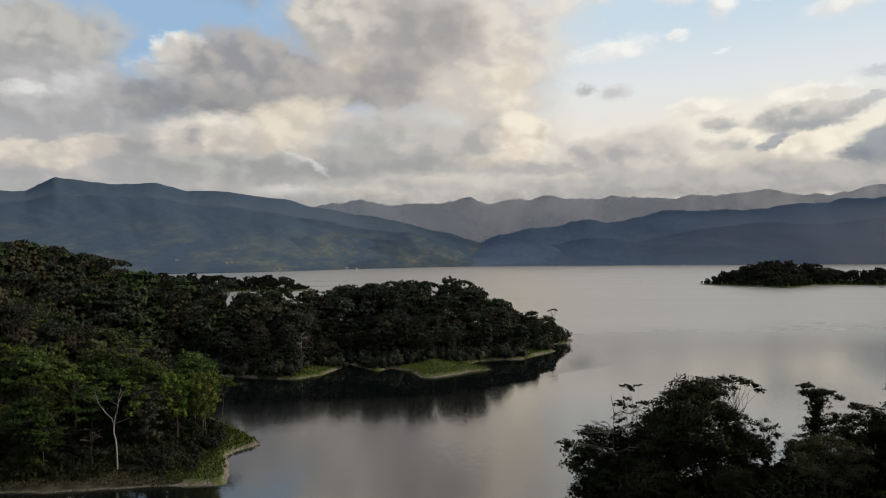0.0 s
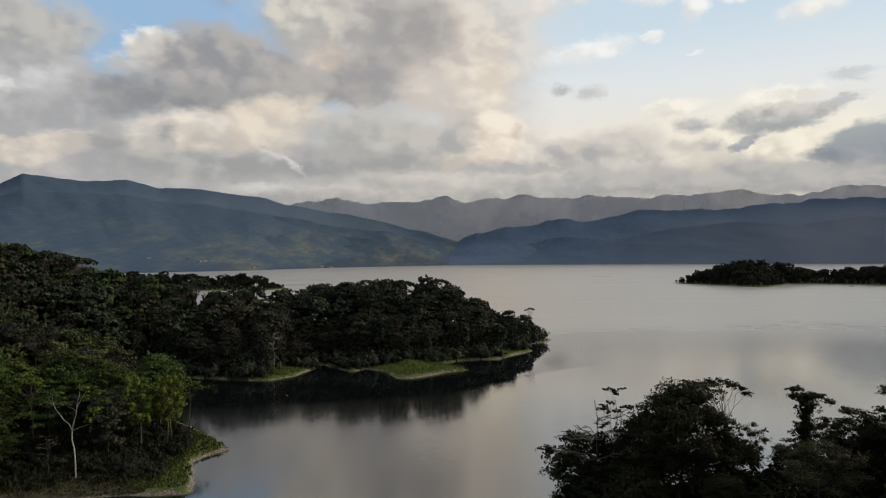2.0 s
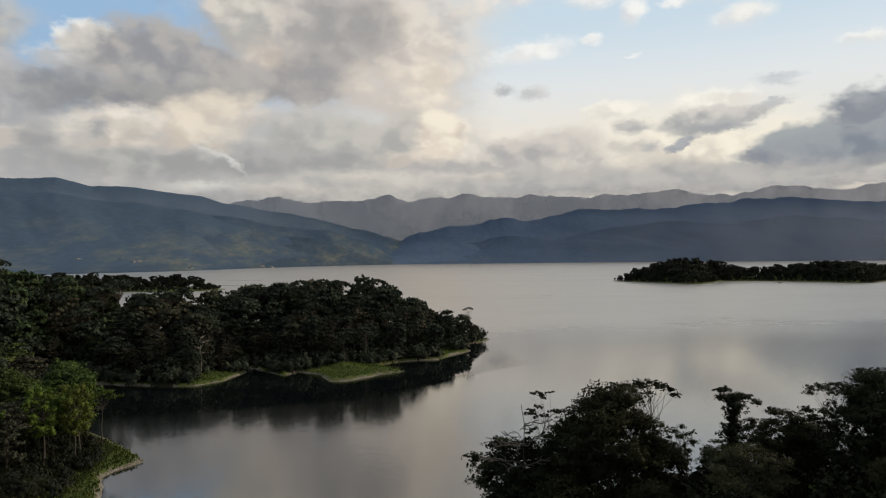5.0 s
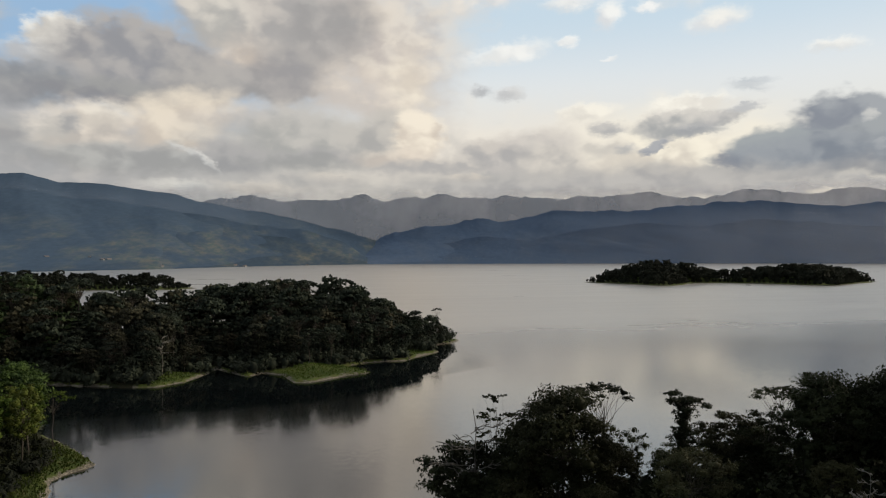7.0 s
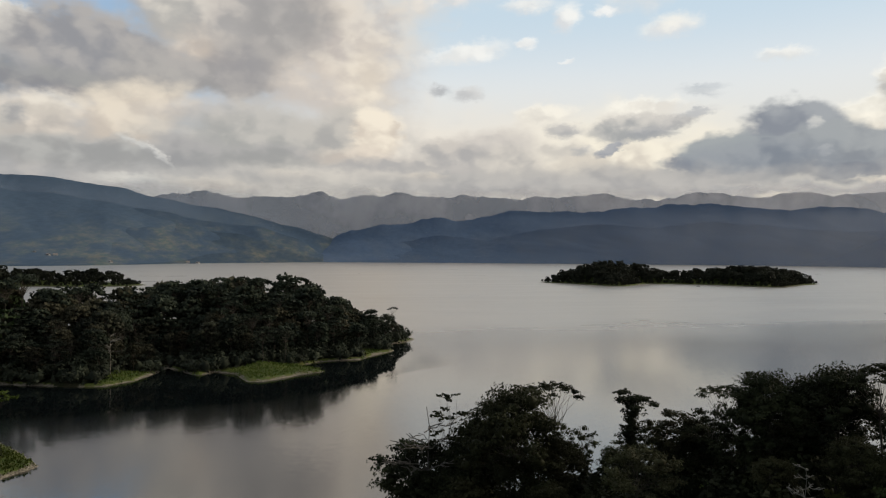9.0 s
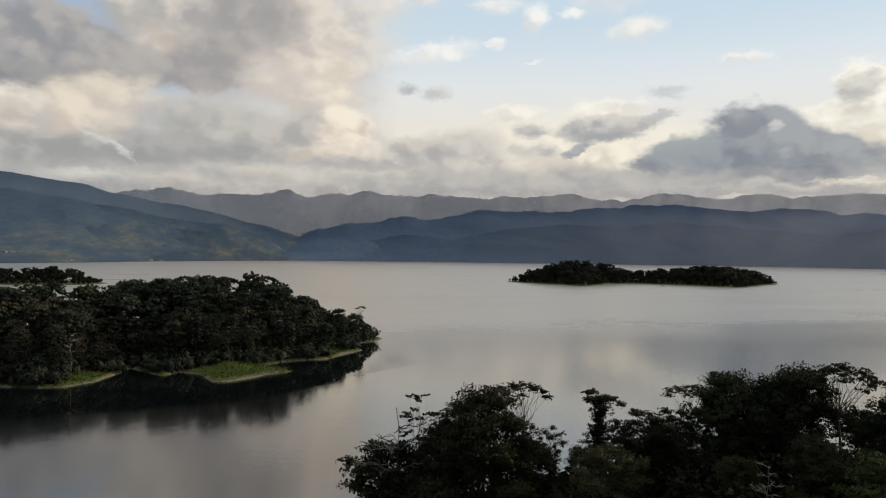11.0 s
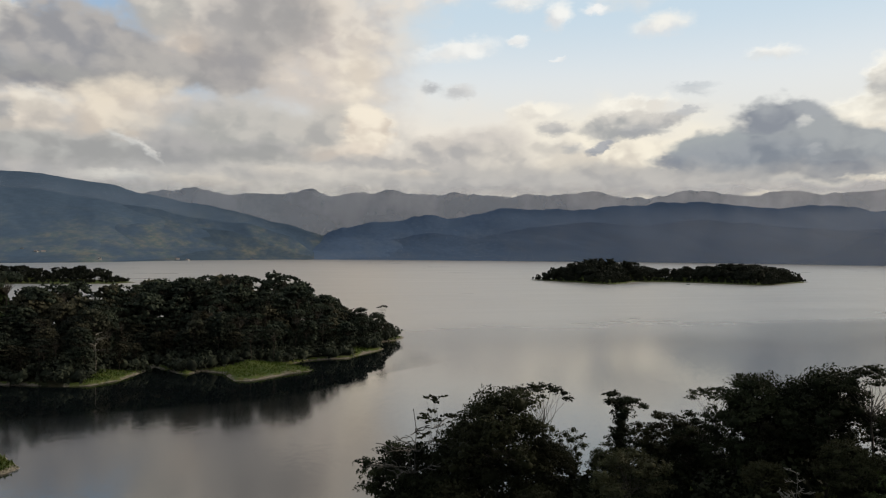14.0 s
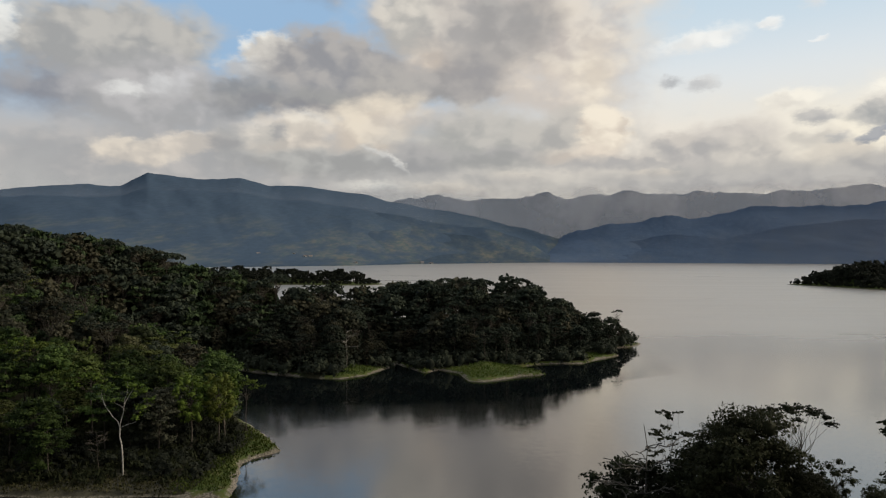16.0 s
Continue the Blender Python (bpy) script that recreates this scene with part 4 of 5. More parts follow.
# ---------------------------------------------------------------- trees


def tubes(paths, sides=6):
    """Tapered, round limbs along paths of (x, y, z, radius)."""
    verts, quads = [], []
    for path in paths:
        p = np.array(path, float)
        along = np.gradient(p[:, :3], axis=0)
        along /= np.linalg.norm(along, axis=1)[:, None] + 1e-9
        side = np.cross(along, (0.31, 0.17, 0.05) if abs(along[0][2]) > 0.5 else (0, 0, 1.0))
        side /= np.linalg.norm(side, axis=1)[:, None] + 1e-9
        up = np.cross(along, side)
        a = np.linspace(0, 2 * np.pi, sides, endpoint=False)
        ring = p[:, None, :3] + p[:, 3][:, None, None] * (np.cos(a)[None, :, None] * side[:, None] + np.sin(a)[None, :, None] * up[:, None])
        base = sum(len(v) for v in verts)
        verts.append(ring.reshape(-1, 3))
        for r in range(len(p) - 1):
            for k in range(sides):
                k2 = (k + 1) % sides
                quads.append((base + r * sides + k, base + r * sides + k2, base + (r + 1) * sides + k2, base + (r + 1) * sides + k))
    return np.concatenate(verts), np.array(quads)


def leaves(rng, clumps, size, density, droop=0.2, length=1.3, tousle=0.42, core=0.0):
    """Leaf sprays as small folded blades, gathered in bosses over ellipsoid clumps of (x, y, z, rx, rz)."""
    V = []
    for cx, cy, cz, rx, rz in clumps:
        n = max(8, int(density * (rx * rx * 2.2 + rx * rz * 3.0) / (size * size)))
        m = int(np.clip(n / 9, 4, 16))
        boss = rng.normal(size=(m, 3))
        boss[:, 2] = boss[:, 2] * 0.9 + 0.4
        boss /= np.linalg.norm(boss, axis=1)[:, None]
        boss *= rng.uniform(0.55, 1.0, (m, 1))
        girth = rng.uniform(0.26, 0.5, m)
        pick = rng.integers(0, m, n)
        d = rng.normal(size=(n, 3))
        d[:, 2] = d[:, 2] * 0.8 + 0.3
        d /= np.linalg.norm(d, axis=1)[:, None]
        spot = boss[pick] + d * (girth[pick] * rng.uniform(0.4, 1.0, n) ** 0.5)[:, None]
        p = np.array([cx, cy, cz]) + spot * np.array([rx, rx, rz])
        normal = d * 0.55 + boss[pick] * 0.35 + rng.normal(size=(n, 3)) * tousle + np.array([0, 0, 0.3])
        normal /= np.linalg.norm(normal, axis=1)[:, None]
        a = np.cross(normal, rng.normal(size=(n, 3)))
        a /= np.linalg.norm(a, axis=1)[:, None] + 1e-9
        a[:, 2] -= droop
        b = np.cross(normal, a)
        s = (size * rng.uniform(0.55, 1.3, n))[:, None]
        fold = normal * s * 0.18
        V.append(np.stack([p - a * s * length * 0.5, p + b * s * 0.5 - fold, p + a * s * length * 0.5 - np.array([0, 0, 1]) * s * droop * 0.5, p - b * s * 0.5 - fold], 1))
    V = np.concatenate(V).reshape(-1, 3)
    Q = np.arange(len(V)).reshape(-1, 4)
    if core <= 0:
        return V, Q
    # the close inner foliage of each clump, where no light comes through
    rings, around = (4, 6) if size < 0.4 else (3, 5)
    lat, lon = np.meshgrid(np.linspace(0.12, 1, rings) * np.pi * 0.96, np.arange(around) * 2 * np.pi / around, indexing="ij")
    shell = np.stack([np.sin(lat) * np.cos(lon), np.sin(lat) * np.sin(lon), np.cos(lat)], -1).reshape(-1, 3)
    i, j = np.meshgrid(np.arange(rings - 1), np.arange(around), indexing="ij")
    face = np.stack([i * around + j, (i + 1) * around + j, (i + 1) * around + (j + 1) % around, i * around + (j + 1) % around], -1).reshape(-1, 4)
    extra, faces, base = [V], [Q], len(V)
    for cx, cy, cz, rx, rz in clumps:
        bumps = rng.uniform(0.7, 1.0, (len(shell), 1)) * core
        extra.append(np.array([cx, cy, cz]) + shell * bumps * np.array([rx, rx, rz]))
        faces.append(face + base)
        base += len(shell)
    return np.concatenate(extra), np.concatenate(faces)


def bend(rng, start, end, r0, r1, n=5, sway=0.08):
    """A limb from start to end with some sway."""
    start, end = np.array(start, float), np.array(end, float)
    k = np.linspace(0, 1, n)
    p = start + (end - start) * k[:, None]
    p[1:-1] += rng.normal(size=(n - 2, 3)) * sway * np.linalg.norm(end - start)
    p[:, 2] += np.sin(k * np.pi) * 0.06 * np.linalg.norm((end - start)[:2])
    return np.c_[p, r0 + (r1 - r0) * k]


def crown_plan(rng, kind, tall, wide, flat=1.0):
    """Clumps of foliage for one kind of tree: rounded domes, flat tiers, open umbrellas, columns of vines."""
    c = []
    if kind == "dome":
        n = rng.integers(15, 22) + (10 if flat < 1 else 0)
        for i in range(n):
            a, q = i * 2.4 + rng.uniform(-0.4, 0.4), math.sqrt((i + 0.6) / n)
            r = wide * 0.78 * q
            z = tall - wide * (0.22 + 0.75 * q * q) + rng.normal() * wide * 0.1
            k = wide * rng.uniform(0.26, 0.42)
            c.append((r * math.cos(a), r * math.sin(a), z, k, k * rng.uniform(0.55, 0.85)))
        for i in range(7):
            a, r = rng.uniform(0, 6.28), wide * rng.uniform(0.5, 0.85)
            c.append((r * math.cos(a), r * math.sin(a), tall - wide * rng.uniform(1.0, 1.7), wide * rng.uniform(0.2, 0.32), wide * 0.2))
        for i in range(7):
            a, r = i * 0.9 + rng.uniform(0, 0.5), wide * rng.uniform(0.15, 0.55)
            c.append((r * math.cos(a), r * math.sin(a), tall * rng.uniform(0.18, 0.5), wide * rng.uniform(0.25, 0.38), wide * 0.34))
    elif kind == "tier":
        for level, (z, reach) in enumerate(((0.97, 0.55), (0.86, 0.95), (0.72, 0.9), (0.58, 0.7))):
            n = (4, 8, 7, 5)[level]
            for i in range(n):
                a = i * 6.28 / n + rng.uniform(-0.5, 0.5)
                r = wide * reach * rng.uniform(0.45, 1.0)
                k = wide * rng.uniform(0.27, 0.42)
                c.append((r * math.cos(a), r * math.sin(a), tall * z + rng.normal() * 0.35 - 0.1 * r, k, k * rng.uniform(0.2, 0.34)))
    elif kind == "umbrella":
        n = rng.integers(15, 20)
        for i in range(n):
            a, q = i * 2.4 + rng.uniform(-0.3, 0.3), math.sqrt((i + 0.5) / n)
            r = wide * 0.9 * q
            k = wide * rng.uniform(0.15, 0.25)
            c.append((r * math.cos(a), r * math.sin(a), tall - wide * 0.34 * q * q - rng.uniform(0, 0.12) * wide, k, k * rng.uniform(0.4, 0.6)))
    elif kind == "tall":
        n = rng.integers(24, 30)
        for i in range(n):
            k = (i + 0.5) / n
            a = i * 2.4
            r = wide * (0.25 + 0.6 * math.sin(math.pi * (0.15 + 0.8 * k))) * rng.uniform(0.4, 1.0)
            c.append((r * math.cos(a), r * math.sin(a), tall * (1.0 - 0.55 * k) - wide * 0.15, wide * rng.uniform(0.2, 0.34), wide * rng.uniform(0.16, 0.28)))
    elif kind == "column":
        for i in range(11):
            z = tall * (0.25 + 0.066 * i)
            k = rng.uniform(0.34, 0.46) + 0.2 * max(0.0, 0.75 - z / tall)
            c.append((rng.normal() * 0.25, rng.normal() * 0.25, z, wide * k, tall * 0.06))
        for i in range(11):
            a, r = i * 0.57 + rng.uniform(-0.2, 0.2), wide * rng.uniform(0.35, 1.0)
            c.append((r * math.cos(a), r * math.sin(a), tall * (0.97 - 0.10 * r / wide) + rng.normal() * 0.35, wide * rng.uniform(0.15, 0.27), wide * 0.12))
    elif kind == "sparse":
        for i in range(13):
            a, r = i * 2.4, wide * rng.uniform(0.3, 0.95)
            c.append((r * math.cos(a), r * math.sin(a), tall * rng.uniform(0.78, 0.98) - 0.15 * r, wide * rng.uniform(0.16, 0.28), wide * 0.13))
    return [(x, y, z, rx, rz * flat) for x, y, z, rx, rz in c]


def part(name, me, parent, label=""):
    ob = new(name, me)
    ob.parent = parent
    return tagged(ob, label)


def build_tree(seed, kind, tall, wide, leaf, density, bark, foliage, trunk=0.3, twigs=False, lean=0.4, flat=1.0, cored=True):
    """The meshes of one tree: trunk with its limbs, and crown. Its foot is at the origin."""
    rng = np.random.default_rng(seed)
    clumps = crown_plan(rng, kind, tall, wide, flat)
    fork = {"umbrella": 0.60, "tier": 0.45, "sparse": 0.5, "column": 0.9}.get(kind, 0.5) * tall
    top = (rng.normal() * lean, rng.normal() * lean, max(fork, tall * 0.55))
    paths = [bend(rng, (0, 0, -2.5), top, trunk, trunk * 0.55, 7, 0.012)]
    paths[0][0, 3] *= 1.5
    crown_top = (top[0] * 1.3, top[1] * 1.3, tall * 0.9)
    paths.append(bend(rng, top, crown_top, trunk * 0.55, trunk * 0.15, 5, 0.04))
    for cx, cy, cz, rx, rz in clumps:
        k = rng.uniform(0.55, 1.0)
        z0 = min(fork * k + (1 - k) * tall * 0.75, cz - 0.1)
        f = min(1.0, z0 / top[2])
        paths.append(bend(rng, (top[0] * f, top[1] * f, z0), (cx, cy, cz - rz * 0.2), trunk * 0.24, trunk * 0.05, 5, 0.05))
        if twigs:
            for _ in range(2):
                d = rng.normal(size=3) * (rx * 0.6, rx * 0.6, rz * 0.5)
                paths.append(bend(rng, (cx, cy, cz - rz * 0.2), (cx + d[0], cy + d[1], cz + d[2]), trunk * 0.07, trunk * 0.03, 3, 0.05))
    v, q = tubes(paths, 5 if twigs else 4)
    wood = mesh_from("trunk", v, q, [bark], True)
    v, q = leaves(rng, clumps, leaf, density, core={"umbrella": 0.5, "sparse": 0.4, "column": 0.7}.get(kind, 0.5 if twigs else 0.66) if cored else 0.0)
    return wood, mesh_from("crown", v, q, [foliage])


def bare_tree(seed, tall, bark, spread_out=0.33, trunk=0.16):
    """A dead tree: a leaning stem and forked bare boughs."""
    rng = np.random.default_rng(seed)
    paths = [bend(rng, (0, 0, -2), (rng.normal() * 0.5, rng.normal() * 0.5, tall), trunk, 0.03, 9, 0.01)]
    boughs = []
    for i in range(13):
        k = rng.uniform(0.55, 0.99)
        at = paths[0][round(k * 8)][:3]
        a, long = rng.uniform(0, 6.28), tall * spread_out * (1.35 - k) * rng.uniform(0.5, 1.0) + 0.5
        tip = at + np.array([math.cos(a) * long, math.sin(a) * long, long * rng.uniform(0.0, 0.45)])
        bough = bend(rng, at, tip, trunk * 0.5, 0.05, 5, 0.05)
        sprays = [bough]
        boughs.append(sprays)
        for _ in range(4):
            s = bough[rng.integers(2, 5)][:3]
            a2 = a + rng.normal() * 0.9
            sprays.append(bend(rng, s, s + np.array([math.cos(a2), math.sin(a2), rng.uniform(0.0, 0.6)]) * long * rng.uniform(0.3, 0.6), 0.065, 0.035, 4, 0.06))
    v, q = tubes(paths, 7)
    wood = mesh_from("trunk", v, q, [bark], True)
    return [wood] + [mesh_from("bough", *tubes(b, 4), [bark], True) for b in boughs]


class Kind:
    """A kind of tree: built once with its parts, then copied."""

    def __init__(self, meshes, label, group, category="tree", name="tree", names=("trunk", "crown")):
        self.meshes, self.label, self.group, self.category, self.name, self.names, self.first = meshes, label, group, category, name, names, None

    def plant(self, x, y, turn=0.0, size=1.0, sink=0.3, label="", foot=None):
        z = float(land_height(x, y)) - sink if foot is None else foot
        m = Matrix.LocRotScale((x, y, z), Euler((0, 0, turn)), (size, size, size))
        if self.first is None:
            root = new(self.name)
            root.empty_display_size = 1.0
            for name, me in zip(self.names, self.meshes):
                part(name, me, root)
            root.matrix_basis = m
            self.first = root
            tagged(root, label or self.label, self.category, self.group)
            return root
        ob = self.first.copy()
        scene.collection.objects.link(ob)
        for child in self.first.children:
            c = child.copy()
            scene.collection.objects.link(c)
            c.parent = ob
        ob.matrix_basis = m
        if label:
            ob["label"] = label
        return ob


# --- the near trees on the east slope, seen against the water
EASTERN = "trees on the near slope"


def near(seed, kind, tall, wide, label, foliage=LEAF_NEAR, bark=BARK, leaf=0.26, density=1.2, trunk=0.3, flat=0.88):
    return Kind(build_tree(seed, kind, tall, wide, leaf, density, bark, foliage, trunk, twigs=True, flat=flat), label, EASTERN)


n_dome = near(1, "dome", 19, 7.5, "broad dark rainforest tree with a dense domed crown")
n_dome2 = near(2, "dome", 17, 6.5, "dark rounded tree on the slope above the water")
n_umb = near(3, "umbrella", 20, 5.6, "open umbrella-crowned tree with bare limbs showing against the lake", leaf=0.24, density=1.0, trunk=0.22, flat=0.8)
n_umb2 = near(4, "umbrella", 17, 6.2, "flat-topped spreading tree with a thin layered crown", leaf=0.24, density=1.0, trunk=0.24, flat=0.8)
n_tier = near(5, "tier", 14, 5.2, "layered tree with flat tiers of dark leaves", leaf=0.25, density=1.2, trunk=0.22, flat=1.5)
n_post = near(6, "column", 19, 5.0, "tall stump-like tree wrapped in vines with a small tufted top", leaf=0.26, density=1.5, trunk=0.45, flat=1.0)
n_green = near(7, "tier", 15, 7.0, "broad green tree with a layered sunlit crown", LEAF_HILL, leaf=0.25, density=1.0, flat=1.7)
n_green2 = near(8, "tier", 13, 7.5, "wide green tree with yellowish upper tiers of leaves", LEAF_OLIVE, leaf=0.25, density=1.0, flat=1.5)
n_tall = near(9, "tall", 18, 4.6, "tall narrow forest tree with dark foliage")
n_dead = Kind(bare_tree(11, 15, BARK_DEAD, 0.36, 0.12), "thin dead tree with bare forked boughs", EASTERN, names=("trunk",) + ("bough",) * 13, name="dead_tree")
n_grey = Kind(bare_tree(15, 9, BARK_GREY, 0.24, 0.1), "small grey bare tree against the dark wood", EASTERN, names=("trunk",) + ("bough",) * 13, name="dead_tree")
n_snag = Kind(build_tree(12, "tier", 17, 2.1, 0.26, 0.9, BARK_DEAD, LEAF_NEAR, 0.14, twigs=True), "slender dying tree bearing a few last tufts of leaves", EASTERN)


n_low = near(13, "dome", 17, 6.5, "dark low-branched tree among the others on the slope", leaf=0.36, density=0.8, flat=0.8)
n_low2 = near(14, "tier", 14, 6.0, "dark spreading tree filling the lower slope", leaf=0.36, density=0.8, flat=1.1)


def crest(kind, x, y, top, tall, turn=0.0):
    """Stand a near tree so that its crown reaches the given height."""
    z = float(land_height(x, y)) - 0.3
    return kind.plant(x, y, turn, (top + 0.7 - z) / tall)


crest(n_dome, 30.5, 93, 27.4, 19, 0.3)
crest(n_umb, 41.5, 104, 25.9, 20, 0.8)
crest(n_post, 48.5, 92, 26.6, 19, 0.4)
crest(n_snag, 24.2, 103, 25.4, 17, 0.0)
crest(n_dead, 21.8, 101, 23.6, 15, 1.2)
crest(n_tier, 20, 105.5, 17.0, 14, 0.5)
crest(n_low, 21, 97, 14.6, 17, 0.6)
crest(n_low, 24.5, 93, 15.4, 17, 2.6)
crest(n_low2, 21, 100, 13.4, 14, 1.6)
crest(n_tier, 20.5, 103, 17.5, 14, 2.1)
crest(n_dome2, 24, 97, 15.5, 17, 1.0)
crest(n_dome2, 28.5, 101, 20.5, 17, 4.0)
crest(n_umb2, 36.5, 97, 22.2, 17, 2.2)
crest(n_dome, 37, 91, 20.5, 19, 2.0)
crest(n_tier, 52.5, 87, 24.2, 14, 0.2)
crest(n_tier, 53, 90, 19.5, 14, 1.2)
crest(n_green, 40.5, 76, 23.0, 15, 0.6)
crest(n_umb, 57.5, 83, 28.6, 20, 2.5)
crest(n_dome, 61, 79, 30.6, 19, 1.4)
crest(n_dome, 66.5, 74, 32.2, 19, 4.4)
crest(n_umb2, 70, 70, 32.6, 17, 1.0)
crest(n_dome2, 76, 64, 31.8, 17, 3.0)
crest(n_tall, 59, 76, 26.0, 18, 2.0)
crest(n_tier, 56, 84.5, 24.6, 14, 5.2)
crest(n_dome2, 63.5, 82, 27.0, 17, 2.8)
crest(n_dome2, 69, 78, 28.5, 17, 0.1)
crest(n_tall, 45, 86, 19.5, 18, 3.0)
crest(n_dome2, 55, 71, 22.5, 17, 2.4)
crest(n_dome2, 62, 66, 25.5, 17, 5.4)
crest(n_green2, 59.5, 53, 26.6, 13, 0.9)
crest(n_green2, 68, 51, 28.8, 13, 2.6)
crest(n_dome2, 47, 66, 19.8, 17, 0.4)
crest(n_dome, 32, 82, 17.5, 19, 5.2)
crest(n_dome2, 21, 88, 14.0, 17, 3.3)
crest(n_green2, 46, 57, 20.5, 13, 3.9)
crest(n_grey, 55, 66, 22.8, 9, 0.4)
crest(n_dome, 82, 58, 32.5, 19, 0.4)
crest(n_tall, 44.5, 99, 20.0, 18, 1.0)
crest(n_dome2, 60, 92, 21.5, 17, 1.9)
crest(n_dome2, 70, 84, 25.0, 17, 0.9)
for k, (x, y, top) in enumerate(((18, 101, 11.5), (25, 108, 14), (32, 105, 15), (38, 108, 15.5), (45, 107, 16), (52, 101, 16.5), (58, 98, 17.5), (65, 92, 19), (28, 88, 13), (38, 84, 15),
                                 (47, 78, 16), (50, 72, 18), (58, 58, 21), (72, 58, 24), (78, 75, 26), (35, 74, 13.5), (42, 66, 15))):
    crest((n_low, n_low2)[k % 2], x, y, top, (17, 14)[k % 2], k * 1.3)
crest(n_tier, 50.5, 89, 22.0, 14, 2.9)
crest(n_dome2, 54.5, 85.5, 21.5, 17, 2.2)
crest(n_dome2, 47.5, 95, 17.5, 17, 5.1)
crest(n_tier, 57.5, 82, 22.5, 14, 4.6)
crest(n_dome2, 72.5, 66.5, 27.5, 17, 1.7)
crest(n_dome2, 79, 61.5, 27.0, 17, 0.2)
crest(n_tier, 64, 77, 25.5, 14, 0.9)
crest(n_tier, 34.5, 100, 19.5, 14, 3.5)

# --- the wood on the western shore
WESTERN, PENINSULA, HILLSIDE = "trees on the western bank", "trees on the peninsula", "trees on the western hillside"


def bank(seed, kind, tall, wide, label, foliage, leaf=0.42, density=1.05, flat=1.0, bark=BARK, trunk=0.28):
    return Kind(build_tree(seed, kind, tall, wide, leaf, density, bark, foliage, trunk, flat=flat), label, WESTERN)


bank_kinds = [bank(21, "dome", 18, 6.5, "green rainforest tree with a rounded clumped crown on the bank", LEAF, flat=0.7),
              bank(22, "tier", 17, 6.5, "green tree with flat spreading tiers on the bank", LEAF),
              bank(23, "tall", 19, 5.0, "tall leafy tree hung with creepers", LEAF),
              bank(24, "umbrella", 18, 6.5, "spreading flat-topped tree with yellowish leaves", LEAF_BRIGHT),
              bank(25, "dome", 16, 5.5, "dense dark green tree on the bank", LEAF_DARK, flat=0.65)]
bright_tree = bank(26, "tall", 18, 5.0, "fresh light green tree leaning over the grassy point", LEAF_BRIGHT, 0.34)


def white_stem():
    """A slim white-barked tree: a long bare stem that forks in two below a thin crown."""
    rng = np.random.default_rng(27)
    stem = np.array([(0, 0, -2, 0.19), (0, 0, 0.5, 0.165), (-0.1, 0, 4, 0.15), (-0.3, 0, 6.5, 0.14), (-0.75, 0, 8.2, 0.13), (-0.7, 0, 10, 0.13)])
    fork = stem[-1][:3]
    paths = [stem, bend(rng, fork, (-3.9, 0.4, 14.0), 0.10, 0.06, 5, 0.03), bend(rng, (-3.9, 0.4, 14.0), (-4.6, 0.2, 17.6), 0.06, 0.03, 5, 0.04),
             bend(rng, fork, (0.3, -0.3, 14.6), 0.11, 0.08, 5, 0.03), bend(rng, (0.3, -0.3, 14.6), (2.2, 0, 18.2), 0.07, 0.03, 5, 0.04),
             bend(rng, (0.2, -0.3, 14.0), (-1.6, -0.5, 15.2), 0.05, 0.02, 4, 0.04), bend(rng, (0.3, -0.3, 14.6), (0.4, 0.8, 19.4), 0.06, 0.02, 5, 0.04),
             bend(rng, (-3.9, 0.4, 14.0), (-5.6, 0.8, 16.4), 0.06, 0.03, 4, 0.05), bend(rng, fork, (2.6, 0.3, 11.2), 0.06, 0.03, 4, 0.04)]
    tufts = [(2.0, 0.2, 18.6, 2.1, 1.0), (4.2, 0.4, 17.4, 1.8, 0.8), (0.2, 1.0, 19.8, 1.7, 0.9), (4.0, 0.2, 14.2, 1.8, 1.0), (2.6, 0.4, 12.0, 1.3, 0.7), (5.6, 0.6, 15.8, 1.5, 0.7),
             (-4.6, 0.3, 18.0, 1.3, 0.6), (-2.4, 0.2, 18.6, 1.2, 0.6), (-6.0, 0.9, 16.6, 1.0, 0.5), (1.6, 1.2, 16.2, 1.4, 0.8), (-1.8, -0.4, 15.5, 0.8, 0.4)]
    return mesh_from("trunk", *tubes(paths, 7), [BARK_PALE], True), mesh_from("crown", *leaves(rng, tufts, 0.32, 1.0, core=0.5), [LEAF_BRIGHT])


white_tree = Kind(white_stem(), "slim tree with a bare white trunk and thin crown", WESTERN)
grey_tree = Kind(bare_tree(28, 8.5, BARK, 0.32, 0.09), "half-bare grey sapling under the trees of the bank", WESTERN, names=("trunk",) + ("bough",) * 13, name="dead_tree")
bright_tree.plant(-61.5, 166, 0.4, 0.98)
bright_tree.plant(-66.5, 162, 2.4, 1.0)
bright_tree.plant(-63, 173, 4.1, 0.9)
white_tree.plant(-74.0, 146.5, 0.0, 1.0)
grey_tree.plant(-79.6, 147.5, 0.5, 1.0)


def far_kind(seed, kind, tall, wide, label, group, foliage, leaf=0.56, cored=True):
    return Kind(build_tree(seed, kind, tall, wide, leaf, 0.8, BARK, foliage, 0.3, flat=0.8, cored=cored), label, group)


